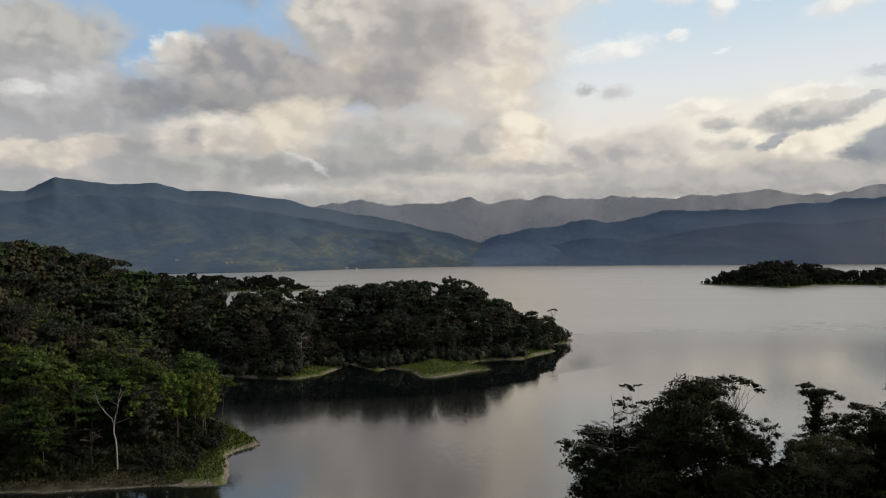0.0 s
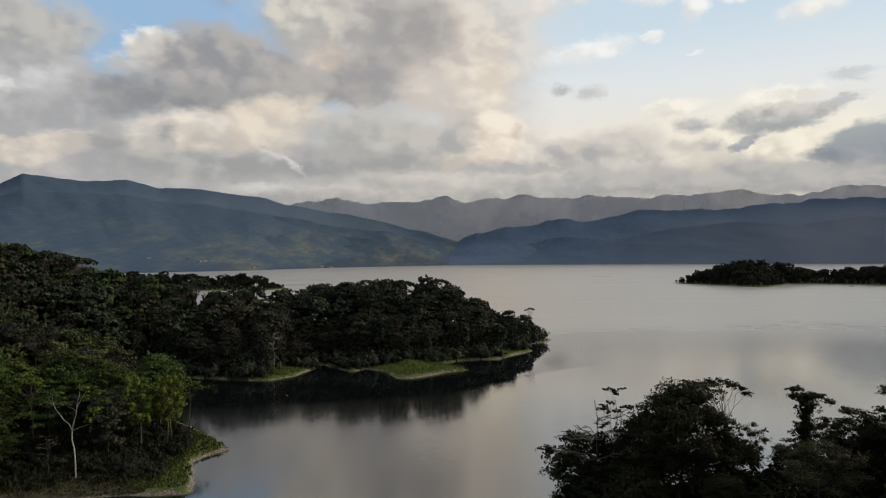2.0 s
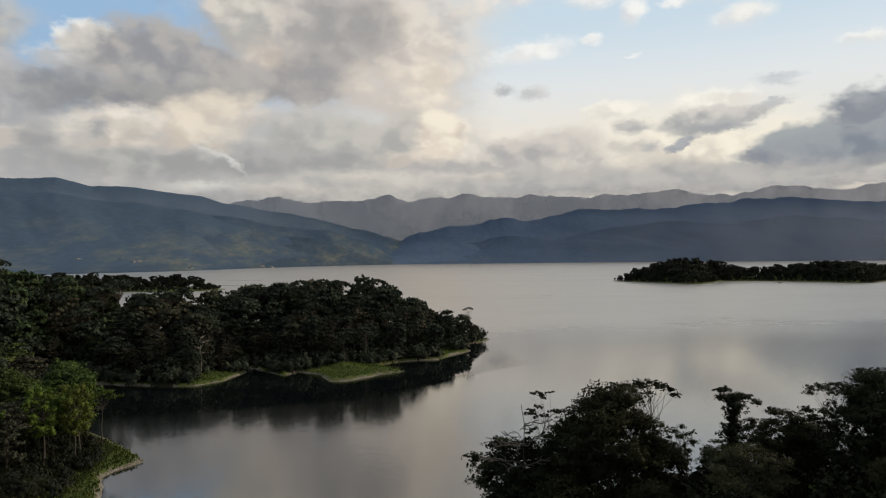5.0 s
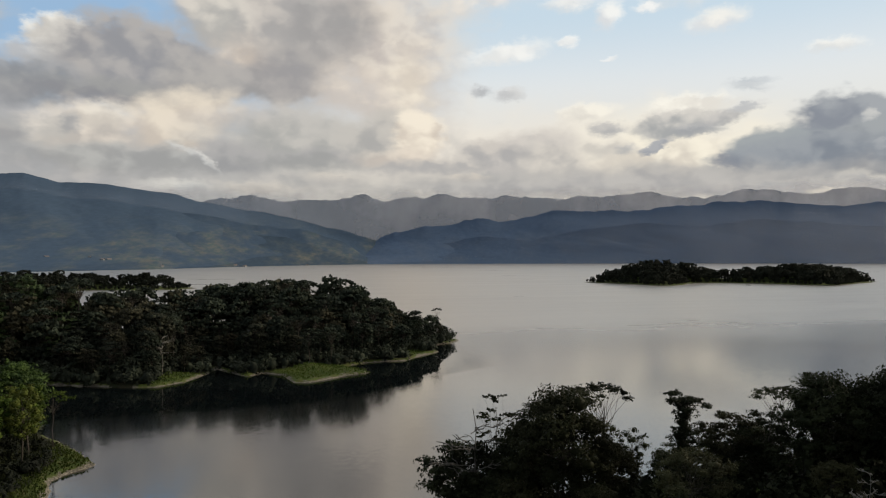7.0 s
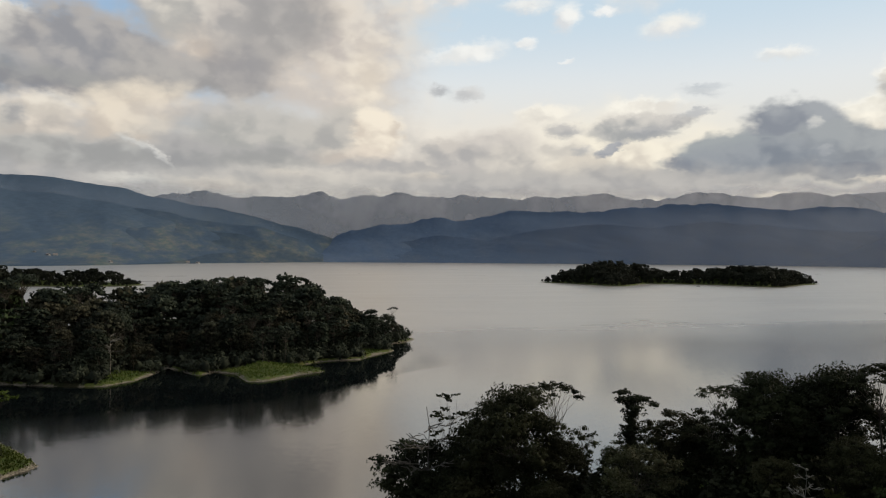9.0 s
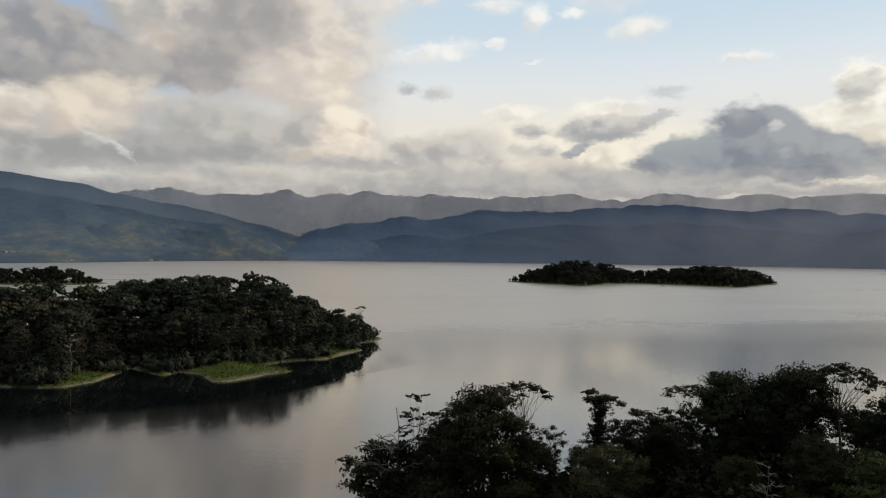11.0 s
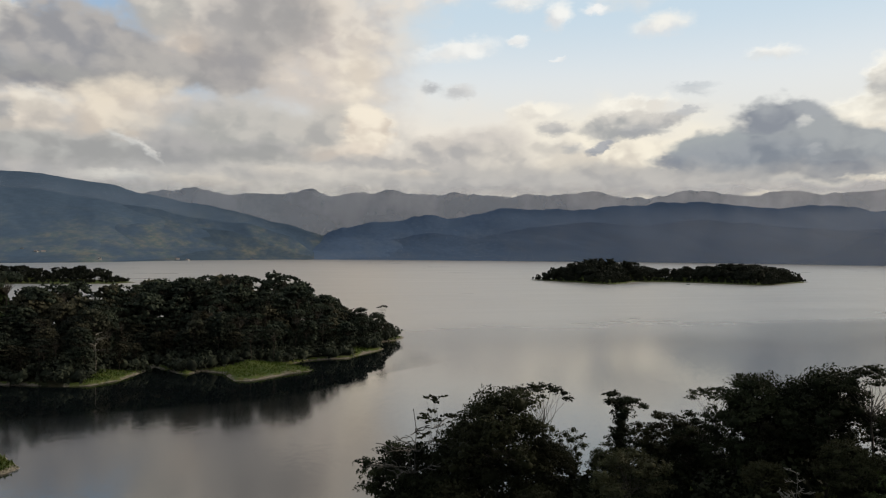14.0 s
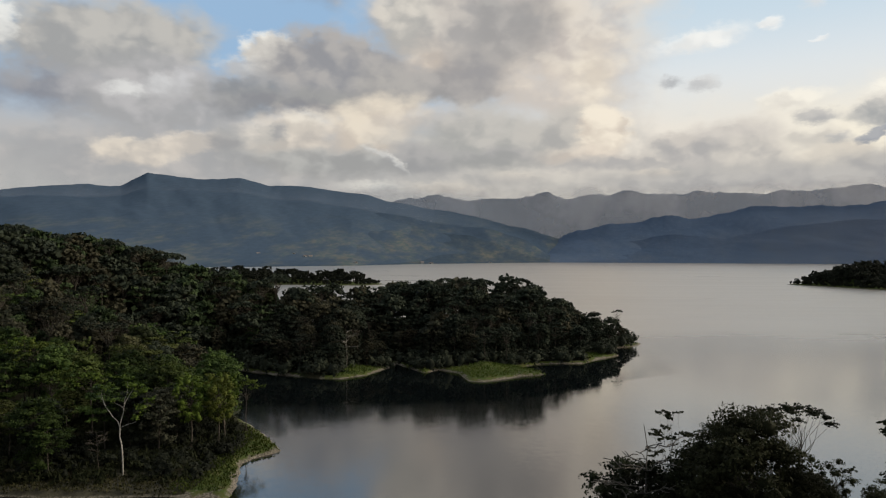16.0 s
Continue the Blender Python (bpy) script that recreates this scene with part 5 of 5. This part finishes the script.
hill_kinds = [far_kind(31, "dome", 18, 6.2, "dark green rainforest tree with a domed crown on the hillside", HILLSIDE, LEAF_HILL),
              far_kind(32, "dome", 20, 7.0, "tall forest tree with a ragged crown on the hillside", HILLSIDE, LEAF_DARK),
              far_kind(33, "tier", 18, 6.0, "fresh green forest tree with flat tiers of leaves on the hillside", HILLSIDE, LEAF),
              far_kind(34, "umbrella", 20, 5.5, "flat-crowned tree standing above the wood", HILLSIDE, LEAF_DARK),
              far_kind(35, "dome", 18, 5.5, "brownish half-bare tree on the hillside", HILLSIDE, LEAF_DULL)]
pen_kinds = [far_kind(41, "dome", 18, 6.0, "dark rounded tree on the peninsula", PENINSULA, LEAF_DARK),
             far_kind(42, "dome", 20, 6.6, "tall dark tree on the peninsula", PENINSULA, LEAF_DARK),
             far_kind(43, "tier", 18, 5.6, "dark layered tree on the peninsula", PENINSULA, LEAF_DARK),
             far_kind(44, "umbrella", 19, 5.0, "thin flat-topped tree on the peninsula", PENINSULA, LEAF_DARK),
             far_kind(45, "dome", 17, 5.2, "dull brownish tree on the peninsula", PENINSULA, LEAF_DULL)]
pale_snag = Kind(bare_tree(46, 13, BARK_GREY, 0.45, 0.26), "grey bare tree leaning out from the wooded shore", PENINSULA, names=("trunk",) + ("bough",) * 13, name="dead_tree")
pale_snag.plant(-55, 282, 0.4, 1.1)
tip_tree = Kind(build_tree(47, "umbrella", 16, 2.6, 0.5, 0.9, BARK, LEAF_DARK, 0.16, cored=False), "thin umbrella-topped tree above the bushes of the tip", PENINSULA)
tip_tree.plant(65, 368, 0.7, 1.12)
pen_kinds[0].plant(61.5, 366, 1.7, 0.88, 1.5)
pen_kinds[4].plant(66, 370, 2.9, 0.68, 1.5)
pen_kinds[1].plant(55.5, 356, 0.9, 0.74, 2.0)
pen_kinds[0].plant(69.5, 373.5, 4.6, 0.5, 1.2)
pen_kinds[2].plant(73.5, 377, 0.6, 0.3, 0.5)
pen_kinds[1].plant(58, 350, 3.3, 0.6, 1.0)
pen_kinds[1].plant(50, 352, 2.2, 0.88)


def scatter(outline, gap, low, high, margin, seed):
    """Uneven spots inside an outline, no two nearer than the gap."""
    rng = np.random.default_rng(seed)
    (x0, y0), (x1, y1) = low, high
    gx, gy = np.meshgrid(np.arange(x0, x1, gap), np.arange(y0, y1, gap))
    gx = gx + (np.arange(gx.shape[0]) % 2)[:, None] * gap / 2
    x, y = (gx + rng.uniform(-0.36, 0.36, gx.shape) * gap).ravel(), (gy + rng.uniform(-0.36, 0.36, gy.shape) * gap).ravel()
    keep = inside_distance(x, y, outline) > margin
    return x[keep], y[keep], rng


spots_x, spots_y, rng = scatter(WEST, 7.3, (-330, 138), (90, 432), 4.2, 77)
open_grass = grassy(spots_x, spots_y) | ((np.abs(spots_x + 76) < 8.5) & (spots_y < 155)) | ((spots_x > -71) & (spots_y < 178)) | ((spots_x > 53) & (spots_y > 348))
spots_x, spots_y = spots_x[~open_grass], spots_y[~open_grass]
# what lies beyond the hill's crest or outside the bay is never seen singly
spots_y, spots_x = spots_y[spots_x > -0.98 * spots_y - 10], spots_x[spots_x > -0.98 * spots_y - 10]
seen = (spots_x > -0.76 * spots_y - 14) & (spots_y < np.where(spots_x < -95, 352 + 0.10 * (spots_x + 95), 356 + 0.3 * np.maximum(spots_x, 0)))
single = seen & np.where(spots_x < -95, spots_y < 262, spots_y < 312)
rest, packed = [], []
for x, y, shown, alone in zip(spots_x, spots_y, seen, single):
    x, y = float(x), float(y)
    turn, size = rng.uniform(0, 6.28), rng.uniform(0.70, 1.10) + 0.22 * (rng.random() < 0.16)
    pick = rng.random()
    size *= 0.72 + 0.28 * float(step_up(inside_distance(np.array([x]), np.array([y]), WEST)[0], 3, 22)) if y > 205 else 1.0
    size *= 0.92 if x > 35 else 1.1 if x < -95 else 1.0
    if not shown:
        if rng.random() < 0.6:
            rest.append((x, y, turn, size * 1.2, int(pick * 3)))
    elif not alone:
        packed.append((x, y, turn, size, (0 if x > -95 else 5) + min(4, int(pick * 5))))
    elif y < 205 and rng.random() < 0.16:
        continue
    elif y < 205:
        size = rng.uniform(0.62, 1.12)
        bank_kinds[int(pick * 5)].plant(x, y, turn, size)
    elif x < -95:
        hill_kinds[min(4, int(pick * 5))].plant(x, y, turn, size)
    else:
        pen_kinds[min(4, int(pick * 5))].plant(x, y, turn, size)


def woodland(name, spots, protos, label, mats, foot):
    """Many trees too far or too crowded to tell apart, as one mesh."""
    V, Q, M, base = [], [], [], 0
    for x, y, turn, size, k in spots:
        for v, q, slot in protos[k]:
            c, s = math.cos(turn) * size, math.sin(turn) * size
            V.append(np.stack([v[:, 0] * c - v[:, 1] * s + x, v[:, 0] * s + v[:, 1] * c + y, v[:, 2] * size + foot(x, y) - 0.4], 1))
            Q.append(q + base)
            M.append(np.full(len(q), slot))
            base += len(v)
    ob = new(name, mesh_from(name, np.concatenate(V), np.concatenate(Q), mats, index=np.concatenate(M)))
    return tagged(ob, label, "trees", kind="stuff")


def arrays(me, slot):
    """The vertices and faces of a built mesh, to be packed with others."""
    v, q = np.zeros(len(me.vertices) * 3, np.float32), np.zeros(len(me.polygons) * 4, np.int32)
    me.vertices.foreach_get("co", v)
    me.polygons.foreach_get("vertices", q)
    return v.reshape(-1, 3), q.reshape(-1, 4), slot


def rough_tree(seed, kind, tall, wide, leaf):
    rng = np.random.default_rng(seed)
    clumps = crown_plan(rng, kind, tall, wide)
    return [(*tubes([bend(rng, (0, 0, -2), (0, 0, tall * 0.8), 0.3, 0.1, 4, 0.02)], 4), 0), (*leaves(rng, clumps, leaf, 0.6), 1)]


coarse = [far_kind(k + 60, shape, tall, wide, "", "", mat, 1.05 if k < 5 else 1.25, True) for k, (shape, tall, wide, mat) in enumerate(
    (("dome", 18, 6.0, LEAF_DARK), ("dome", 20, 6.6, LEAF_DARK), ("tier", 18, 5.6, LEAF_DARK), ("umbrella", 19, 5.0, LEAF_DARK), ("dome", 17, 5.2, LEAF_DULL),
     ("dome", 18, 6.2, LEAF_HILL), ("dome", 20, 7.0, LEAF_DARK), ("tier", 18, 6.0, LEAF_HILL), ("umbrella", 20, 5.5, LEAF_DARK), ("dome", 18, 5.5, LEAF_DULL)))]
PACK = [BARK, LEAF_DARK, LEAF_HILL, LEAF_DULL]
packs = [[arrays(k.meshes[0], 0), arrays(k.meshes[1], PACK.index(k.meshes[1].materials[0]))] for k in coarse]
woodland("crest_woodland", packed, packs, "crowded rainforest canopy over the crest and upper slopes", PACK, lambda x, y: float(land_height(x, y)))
protos = [rough_tree(51, "dome", 18, 6.6, 2.6), rough_tree(52, "dome", 20, 7.2, 2.6), rough_tree(53, "tier", 18, 5.6, 2.6)]
woodland("woodland", rest, protos, "unbroken dark rainforest over the back of the hills", [BARK, LEAF_DARK], lambda x, y: float(land_height(x, y)))
small = [rough_tree(54, "dome", 17, 6.5, 2.6), rough_tree(55, "tier", 19, 7.5, 2.6), rough_tree(56, "dome", 14, 6.0, 2.4)]
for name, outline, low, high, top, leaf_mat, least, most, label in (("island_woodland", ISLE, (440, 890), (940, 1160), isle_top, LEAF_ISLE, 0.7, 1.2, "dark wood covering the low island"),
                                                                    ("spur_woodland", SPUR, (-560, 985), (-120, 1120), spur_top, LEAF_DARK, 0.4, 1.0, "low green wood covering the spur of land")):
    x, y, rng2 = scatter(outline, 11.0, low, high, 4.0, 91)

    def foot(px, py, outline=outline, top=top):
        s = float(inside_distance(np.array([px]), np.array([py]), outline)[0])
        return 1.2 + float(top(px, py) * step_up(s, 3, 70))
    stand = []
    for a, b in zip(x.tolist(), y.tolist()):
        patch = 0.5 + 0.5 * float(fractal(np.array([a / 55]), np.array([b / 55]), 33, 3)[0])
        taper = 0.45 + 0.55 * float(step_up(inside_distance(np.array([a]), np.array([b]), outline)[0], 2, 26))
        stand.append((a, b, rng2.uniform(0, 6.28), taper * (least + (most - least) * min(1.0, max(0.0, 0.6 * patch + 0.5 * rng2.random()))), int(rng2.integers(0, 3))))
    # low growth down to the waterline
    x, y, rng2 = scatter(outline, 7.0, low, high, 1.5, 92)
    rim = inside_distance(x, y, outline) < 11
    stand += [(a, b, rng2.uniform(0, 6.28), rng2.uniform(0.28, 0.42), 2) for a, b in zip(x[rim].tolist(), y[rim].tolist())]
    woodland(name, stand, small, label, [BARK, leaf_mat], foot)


# --- bushes and low growth along the edges of the wood
def undergrowth(name, outline, gap, low, high, near_edge, far_edge, size, leaf, mat, label, seed, allow, length=1.35):
    x, y, rng = scatter(outline, gap, low, high, near_edge, seed)
    s = inside_distance(x, y, outline)
    keep = (s < far_edge) & allow(x, y)
    clumps = []
    for px, py in zip(x[keep], y[keep]):
        r = size * rng.uniform(0.5, 1.2)
        clumps.append((px, py, float(land_height(px, py)) + r * 0.35, r, r * rng.uniform(0.6, 1.0)))
    v, q = leaves(rng, clumps, leaf, 0.9, 0.5 if length > 2 else 0.25, length, 0.55 if length > 2 else 0.3, 0.0 if length > 2 else 0.65)
    return tagged(new(name, mesh_from(name, v, q, [mat])), label, "undergrowth", kind="stuff")


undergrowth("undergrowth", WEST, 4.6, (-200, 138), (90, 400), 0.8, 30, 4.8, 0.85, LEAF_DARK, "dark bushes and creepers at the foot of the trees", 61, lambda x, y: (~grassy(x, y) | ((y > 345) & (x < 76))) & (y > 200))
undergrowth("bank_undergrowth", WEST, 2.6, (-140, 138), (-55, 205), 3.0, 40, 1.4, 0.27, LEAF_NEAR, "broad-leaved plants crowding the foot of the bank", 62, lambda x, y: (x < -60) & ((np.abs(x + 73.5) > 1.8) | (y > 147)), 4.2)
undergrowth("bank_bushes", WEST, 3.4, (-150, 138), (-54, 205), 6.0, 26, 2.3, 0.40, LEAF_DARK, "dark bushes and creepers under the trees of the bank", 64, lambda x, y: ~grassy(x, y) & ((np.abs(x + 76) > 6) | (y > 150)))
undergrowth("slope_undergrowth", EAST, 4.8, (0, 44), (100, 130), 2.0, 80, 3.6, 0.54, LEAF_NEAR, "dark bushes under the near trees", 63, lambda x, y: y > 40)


def grass_tufts(name, outline, gap, low, high, allow, tall, mat, label, seed, near_edge=1.3, far_edge=30.0):
    """Rank grass: short bent blades in tufts over the open ground."""
    x, y, rng = scatter(outline, gap, low, high, near_edge, seed)
    keep = allow(x, y) & (inside_distance(x, y, outline) < far_edge)
    x, y = x[keep], y[keep]
    z = land_height(x, y)
    V = []
    for k in range(4):
        a = rng.uniform(0, 6.28, len(x))
        h = tall * rng.uniform(0.4, 1.1, len(x))
        ox, oy = x + rng.normal(size=len(x)) * gap * 0.3, y + rng.normal(size=len(x)) * gap * 0.3
        w = 0.16 * h + 0.08
        side, lean_x, lean_y = np.stack([np.cos(a) * w, np.sin(a) * w, 0 * a], 1), -np.sin(a) * h * 0.5, np.cos(a) * h * 0.5
        foot = np.stack([ox, oy, z - 0.05], 1)
        tip = np.stack([ox + lean_x, oy + lean_y, z + h], 1)
        mid = (foot + tip) / 2 + np.stack([-lean_x * 0.25, -lean_y * 0.25, h * 0.1], 1)
        V.append(np.stack([foot, mid + side, tip, mid - side], 1))
    V = np.concatenate(V).reshape(-1, 3)
    return tagged(new(name, mesh_from(name, V, np.arange(len(V)).reshape(-1, 4), [mat])), label, "grass", kind="stuff")


GRASS = leaf_material("grass_blades", (0.028, 0.054, 0.010), (0.076, 0.102, 0.021), (0.095, 0.088, 0.032))
grass_tufts("grass", WEST, 1.15, (-75, 262), (75, 392), grassy, 0.75, GRASS, "bright green grass on the low spits by the water", 71)
GRASS_DULL = leaf_material("withered_grass", (0.024, 0.028, 0.012), (0.060, 0.060, 0.026), (0.070, 0.058, 0.030))
grass_tufts("shore_grass", WEST, 0.8, (-130, 137), (-61, 147), lambda x, y: y < 146, 0.6, GRASS_DULL, "withered brownish grass on the mud below the bank", 74, 0.6, 16.0)
grass_tufts("bank_grass", WEST, 0.8, (-62, 137), (-46, 192), lambda x, y: x > -62, 0.6, GRASS, "rank yellow-green grass on the point and along the bank", 72, 1.0, 16.0)
grass_tufts("slope_grass", WEST, 1.1, (-96, 212), (-62, 244), grassy, 0.8, GRASS, "green grass on the slope above the cove", 73)


# ---------------------------------------------------------------- small things across the water
def plain_material(name, dark, light, rough=0.8):
    m, t, b = material(name, rough, 0.3)
    n = noise_node(t, node(t, "ShaderNodeTexCoord").outputs["Object"], 1.3, 5.0, 0.6).outputs["Fac"]
    t.links.new(mix_colour(t, spread(t, n, 0.3, 0.7), dark, light), b.inputs["Base Color"])
    return m


WALL = plain_material("limewash", (0.26, 0.265, 0.27), (0.38, 0.38, 0.375))
ROOF = plain_material("rusty_roofing", (0.13, 0.105, 0.10), (0.22, 0.18, 0.165), 0.6)
DARK = plain_material("dark_opening", (0.02, 0.02, 0.02), (0.04, 0.04, 0.04))
HULL = plain_material("weathered_hull", (0.03, 0.03, 0.035), (0.08, 0.075, 0.07), 0.6)


def box_mesh(name, low, high, mat, bevel=0.05):
    bm = bmesh.new()
    bmesh.ops.create_cube(bm, size=1.0)
    for v in bm.verts:
        v.co = [a + (c + 0.5) * (b - a) for a, b, c in zip(low, high, v.co)]
    bmesh.ops.bevel(bm, geom=bm.edges[:], offset=bevel, segments=1, affect="EDGES")
    me = bpy.data.meshes.new(name)
    bm.to_mesh(me)
    bm.free()
    me.materials.append(mat)
    return me


def roof_mesh(w, d, base, rise):
    """A gabled roof with eaves, 0.25 m thick."""
    bm = bmesh.new()
    ends = []
    for y in (-d / 2 - 0.6, d / 2 + 0.6):
        outer = [bm.verts.new(p) for p in ((-w / 2 - 0.7, y, base - 0.3), (0, y, base + rise), (w / 2 + 0.7, y, base - 0.3))]
        inner = [bm.verts.new(p) for p in ((w / 2 + 0.5, y, base - 0.45), (0, y, base + rise - 0.3), (-w / 2 - 0.5, y, base - 0.45))]
        ends.append(outer + inner)
    n = len(ends[0])
    for i in range(n):
        bm.faces.new((ends[0][i], ends[0][(i + 1) % n], ends[1][(i + 1) % n], ends[1][i]))
    bm.faces.new((ends[0][0], ends[0][5], ends[0][4], ends[0][1]))
    bm.faces.new((ends[0][1], ends[0][4], ends[0][3], ends[0][2]))
    bm.faces.new((ends[1][1], ends[1][4], ends[1][5], ends[1][0]))
    bm.faces.new((ends[1][2], ends[1][3], ends[1][4], ends[1][1]))
    me = bpy.data.meshes.new("roof")
    bm.to_mesh(me)
    bm.free()
    me.materials.append(ROOF)
    return me


def house():
    root = new("house")
    part("wall", box_mesh("wall", (-5, -7, -3), (5, 7, 3.4), WALL), root, "pale limewashed walls")
    part("roof", roof_mesh(10, 14, 3.4, 2.4), root, "rusty metal roof")
    part("door", box_mesh("door", (-0.6, -7.06, 0), (0.6, -6.94, 2.1), DARK, 0.02), root, "dark doorway")
    for x in (-3.2, 3.2):
        part("window", box_mesh("window", (x - 0.8, -7.06, 1.0), (x + 0.8, -6.94, 2.3), DARK, 0.02), root)
    return tagged(root, "small pale house with a rusty roof on the far slopes", "house", "houses across the lake")


def on_slope(name, bearing, up):
    """A place on one of the far slopes."""
    b, u, x, y, z = SLOPES[name]
    i, j = int(np.abs(u - up).argmin()), int(np.abs(b - bearing).argmin())
    return Vector((x[i, j], y[i, j], z[i, j]))


first_house = house()
for k, (slope, bearing, up, turn) in enumerate((("backdrop_foothill", 0.2, 0.04, 0.3), ("backdrop_shoulder", -14.6, 0.16, 1.0), ("backdrop_shoulder", -14.1, 0.16, 2.0),
                                                ("backdrop_shoulder", -15.4, 0.19, 0.2),
                                                ("backdrop_shoulder", -18.2, 0.20, 2.3), ("backdrop_foothill", -4.6, 0.04, 0.9),
                                                ("backdrop_foothill", -5.3, 0.06, 1.9), ("backdrop_shoulder", -10.6, 0.07, 0.5))):
    m = Matrix.Translation(on_slope(slope, bearing, up) + Vector((0, 0, 1.5))) @ pose(0, 0, 0, 0, 0, math.degrees(turn))
    if k == 0:
        first_house.matrix_basis = m
    else:
        copy_thing(first_house, m)


def boat():
    """An open boat: a pointed hull with a rim and two thwarts."""
    root = new("boat")
    bm = bmesh.new()
    rows = []
    for y, half, keel in ((-2.6, 0.75, -0.1), (-1.5, 0.95, -0.2), (0.2, 1.0, -0.22), (1.6, 0.75, -0.15), (2.6, 0.32, 0.05), (3.1, 0.03, 0.45)):
        sheer = 0.62 + 0.05 * max(y, 0) ** 1.5 * 0.5
        rows.append([bm.verts.new(p) for p in ((-half, y, sheer), (-half * 0.75, y, 0.1 + keel * 0.2), (0, y, keel), (half * 0.75, y, 0.1 + keel * 0.2), (half, y, sheer),
                                               (half * 0.86, y, sheer), (half * 0.62, y, 0.2), (0, y, keel + 0.1), (-half * 0.62, y, 0.2), (-half * 0.86, y, sheer))])
    for a, b in zip(rows, rows[1:]):
        for i in range(10):
            bm.faces.new((a[i], a[(i + 1) % 10], b[(i + 1) % 10], b[i]))
    bm.faces.new(rows[0])
    bm.faces.new(list(reversed(rows[-1])))
    me = bpy.data.meshes.new("hull")
    bm.to_mesh(me)
    bm.free()
    me.materials.append(HULL)
    part("hull", me, root)
    for y in (-1.2, 0.7):
        part("thwart", box_mesh("thwart", (-0.85, y - 0.15, 0.42), (0.85, y + 0.15, 0.47), HULL, 0.01), root)
    root.matrix_basis = pose(BOAT_X, BOAT_Y, 0, 0, 0, 68)
    return tagged(root, "small dark open boat lying off the wooded island", "boat")


BOAT_X, BOAT_Y = 647.0, 956.0
boat()
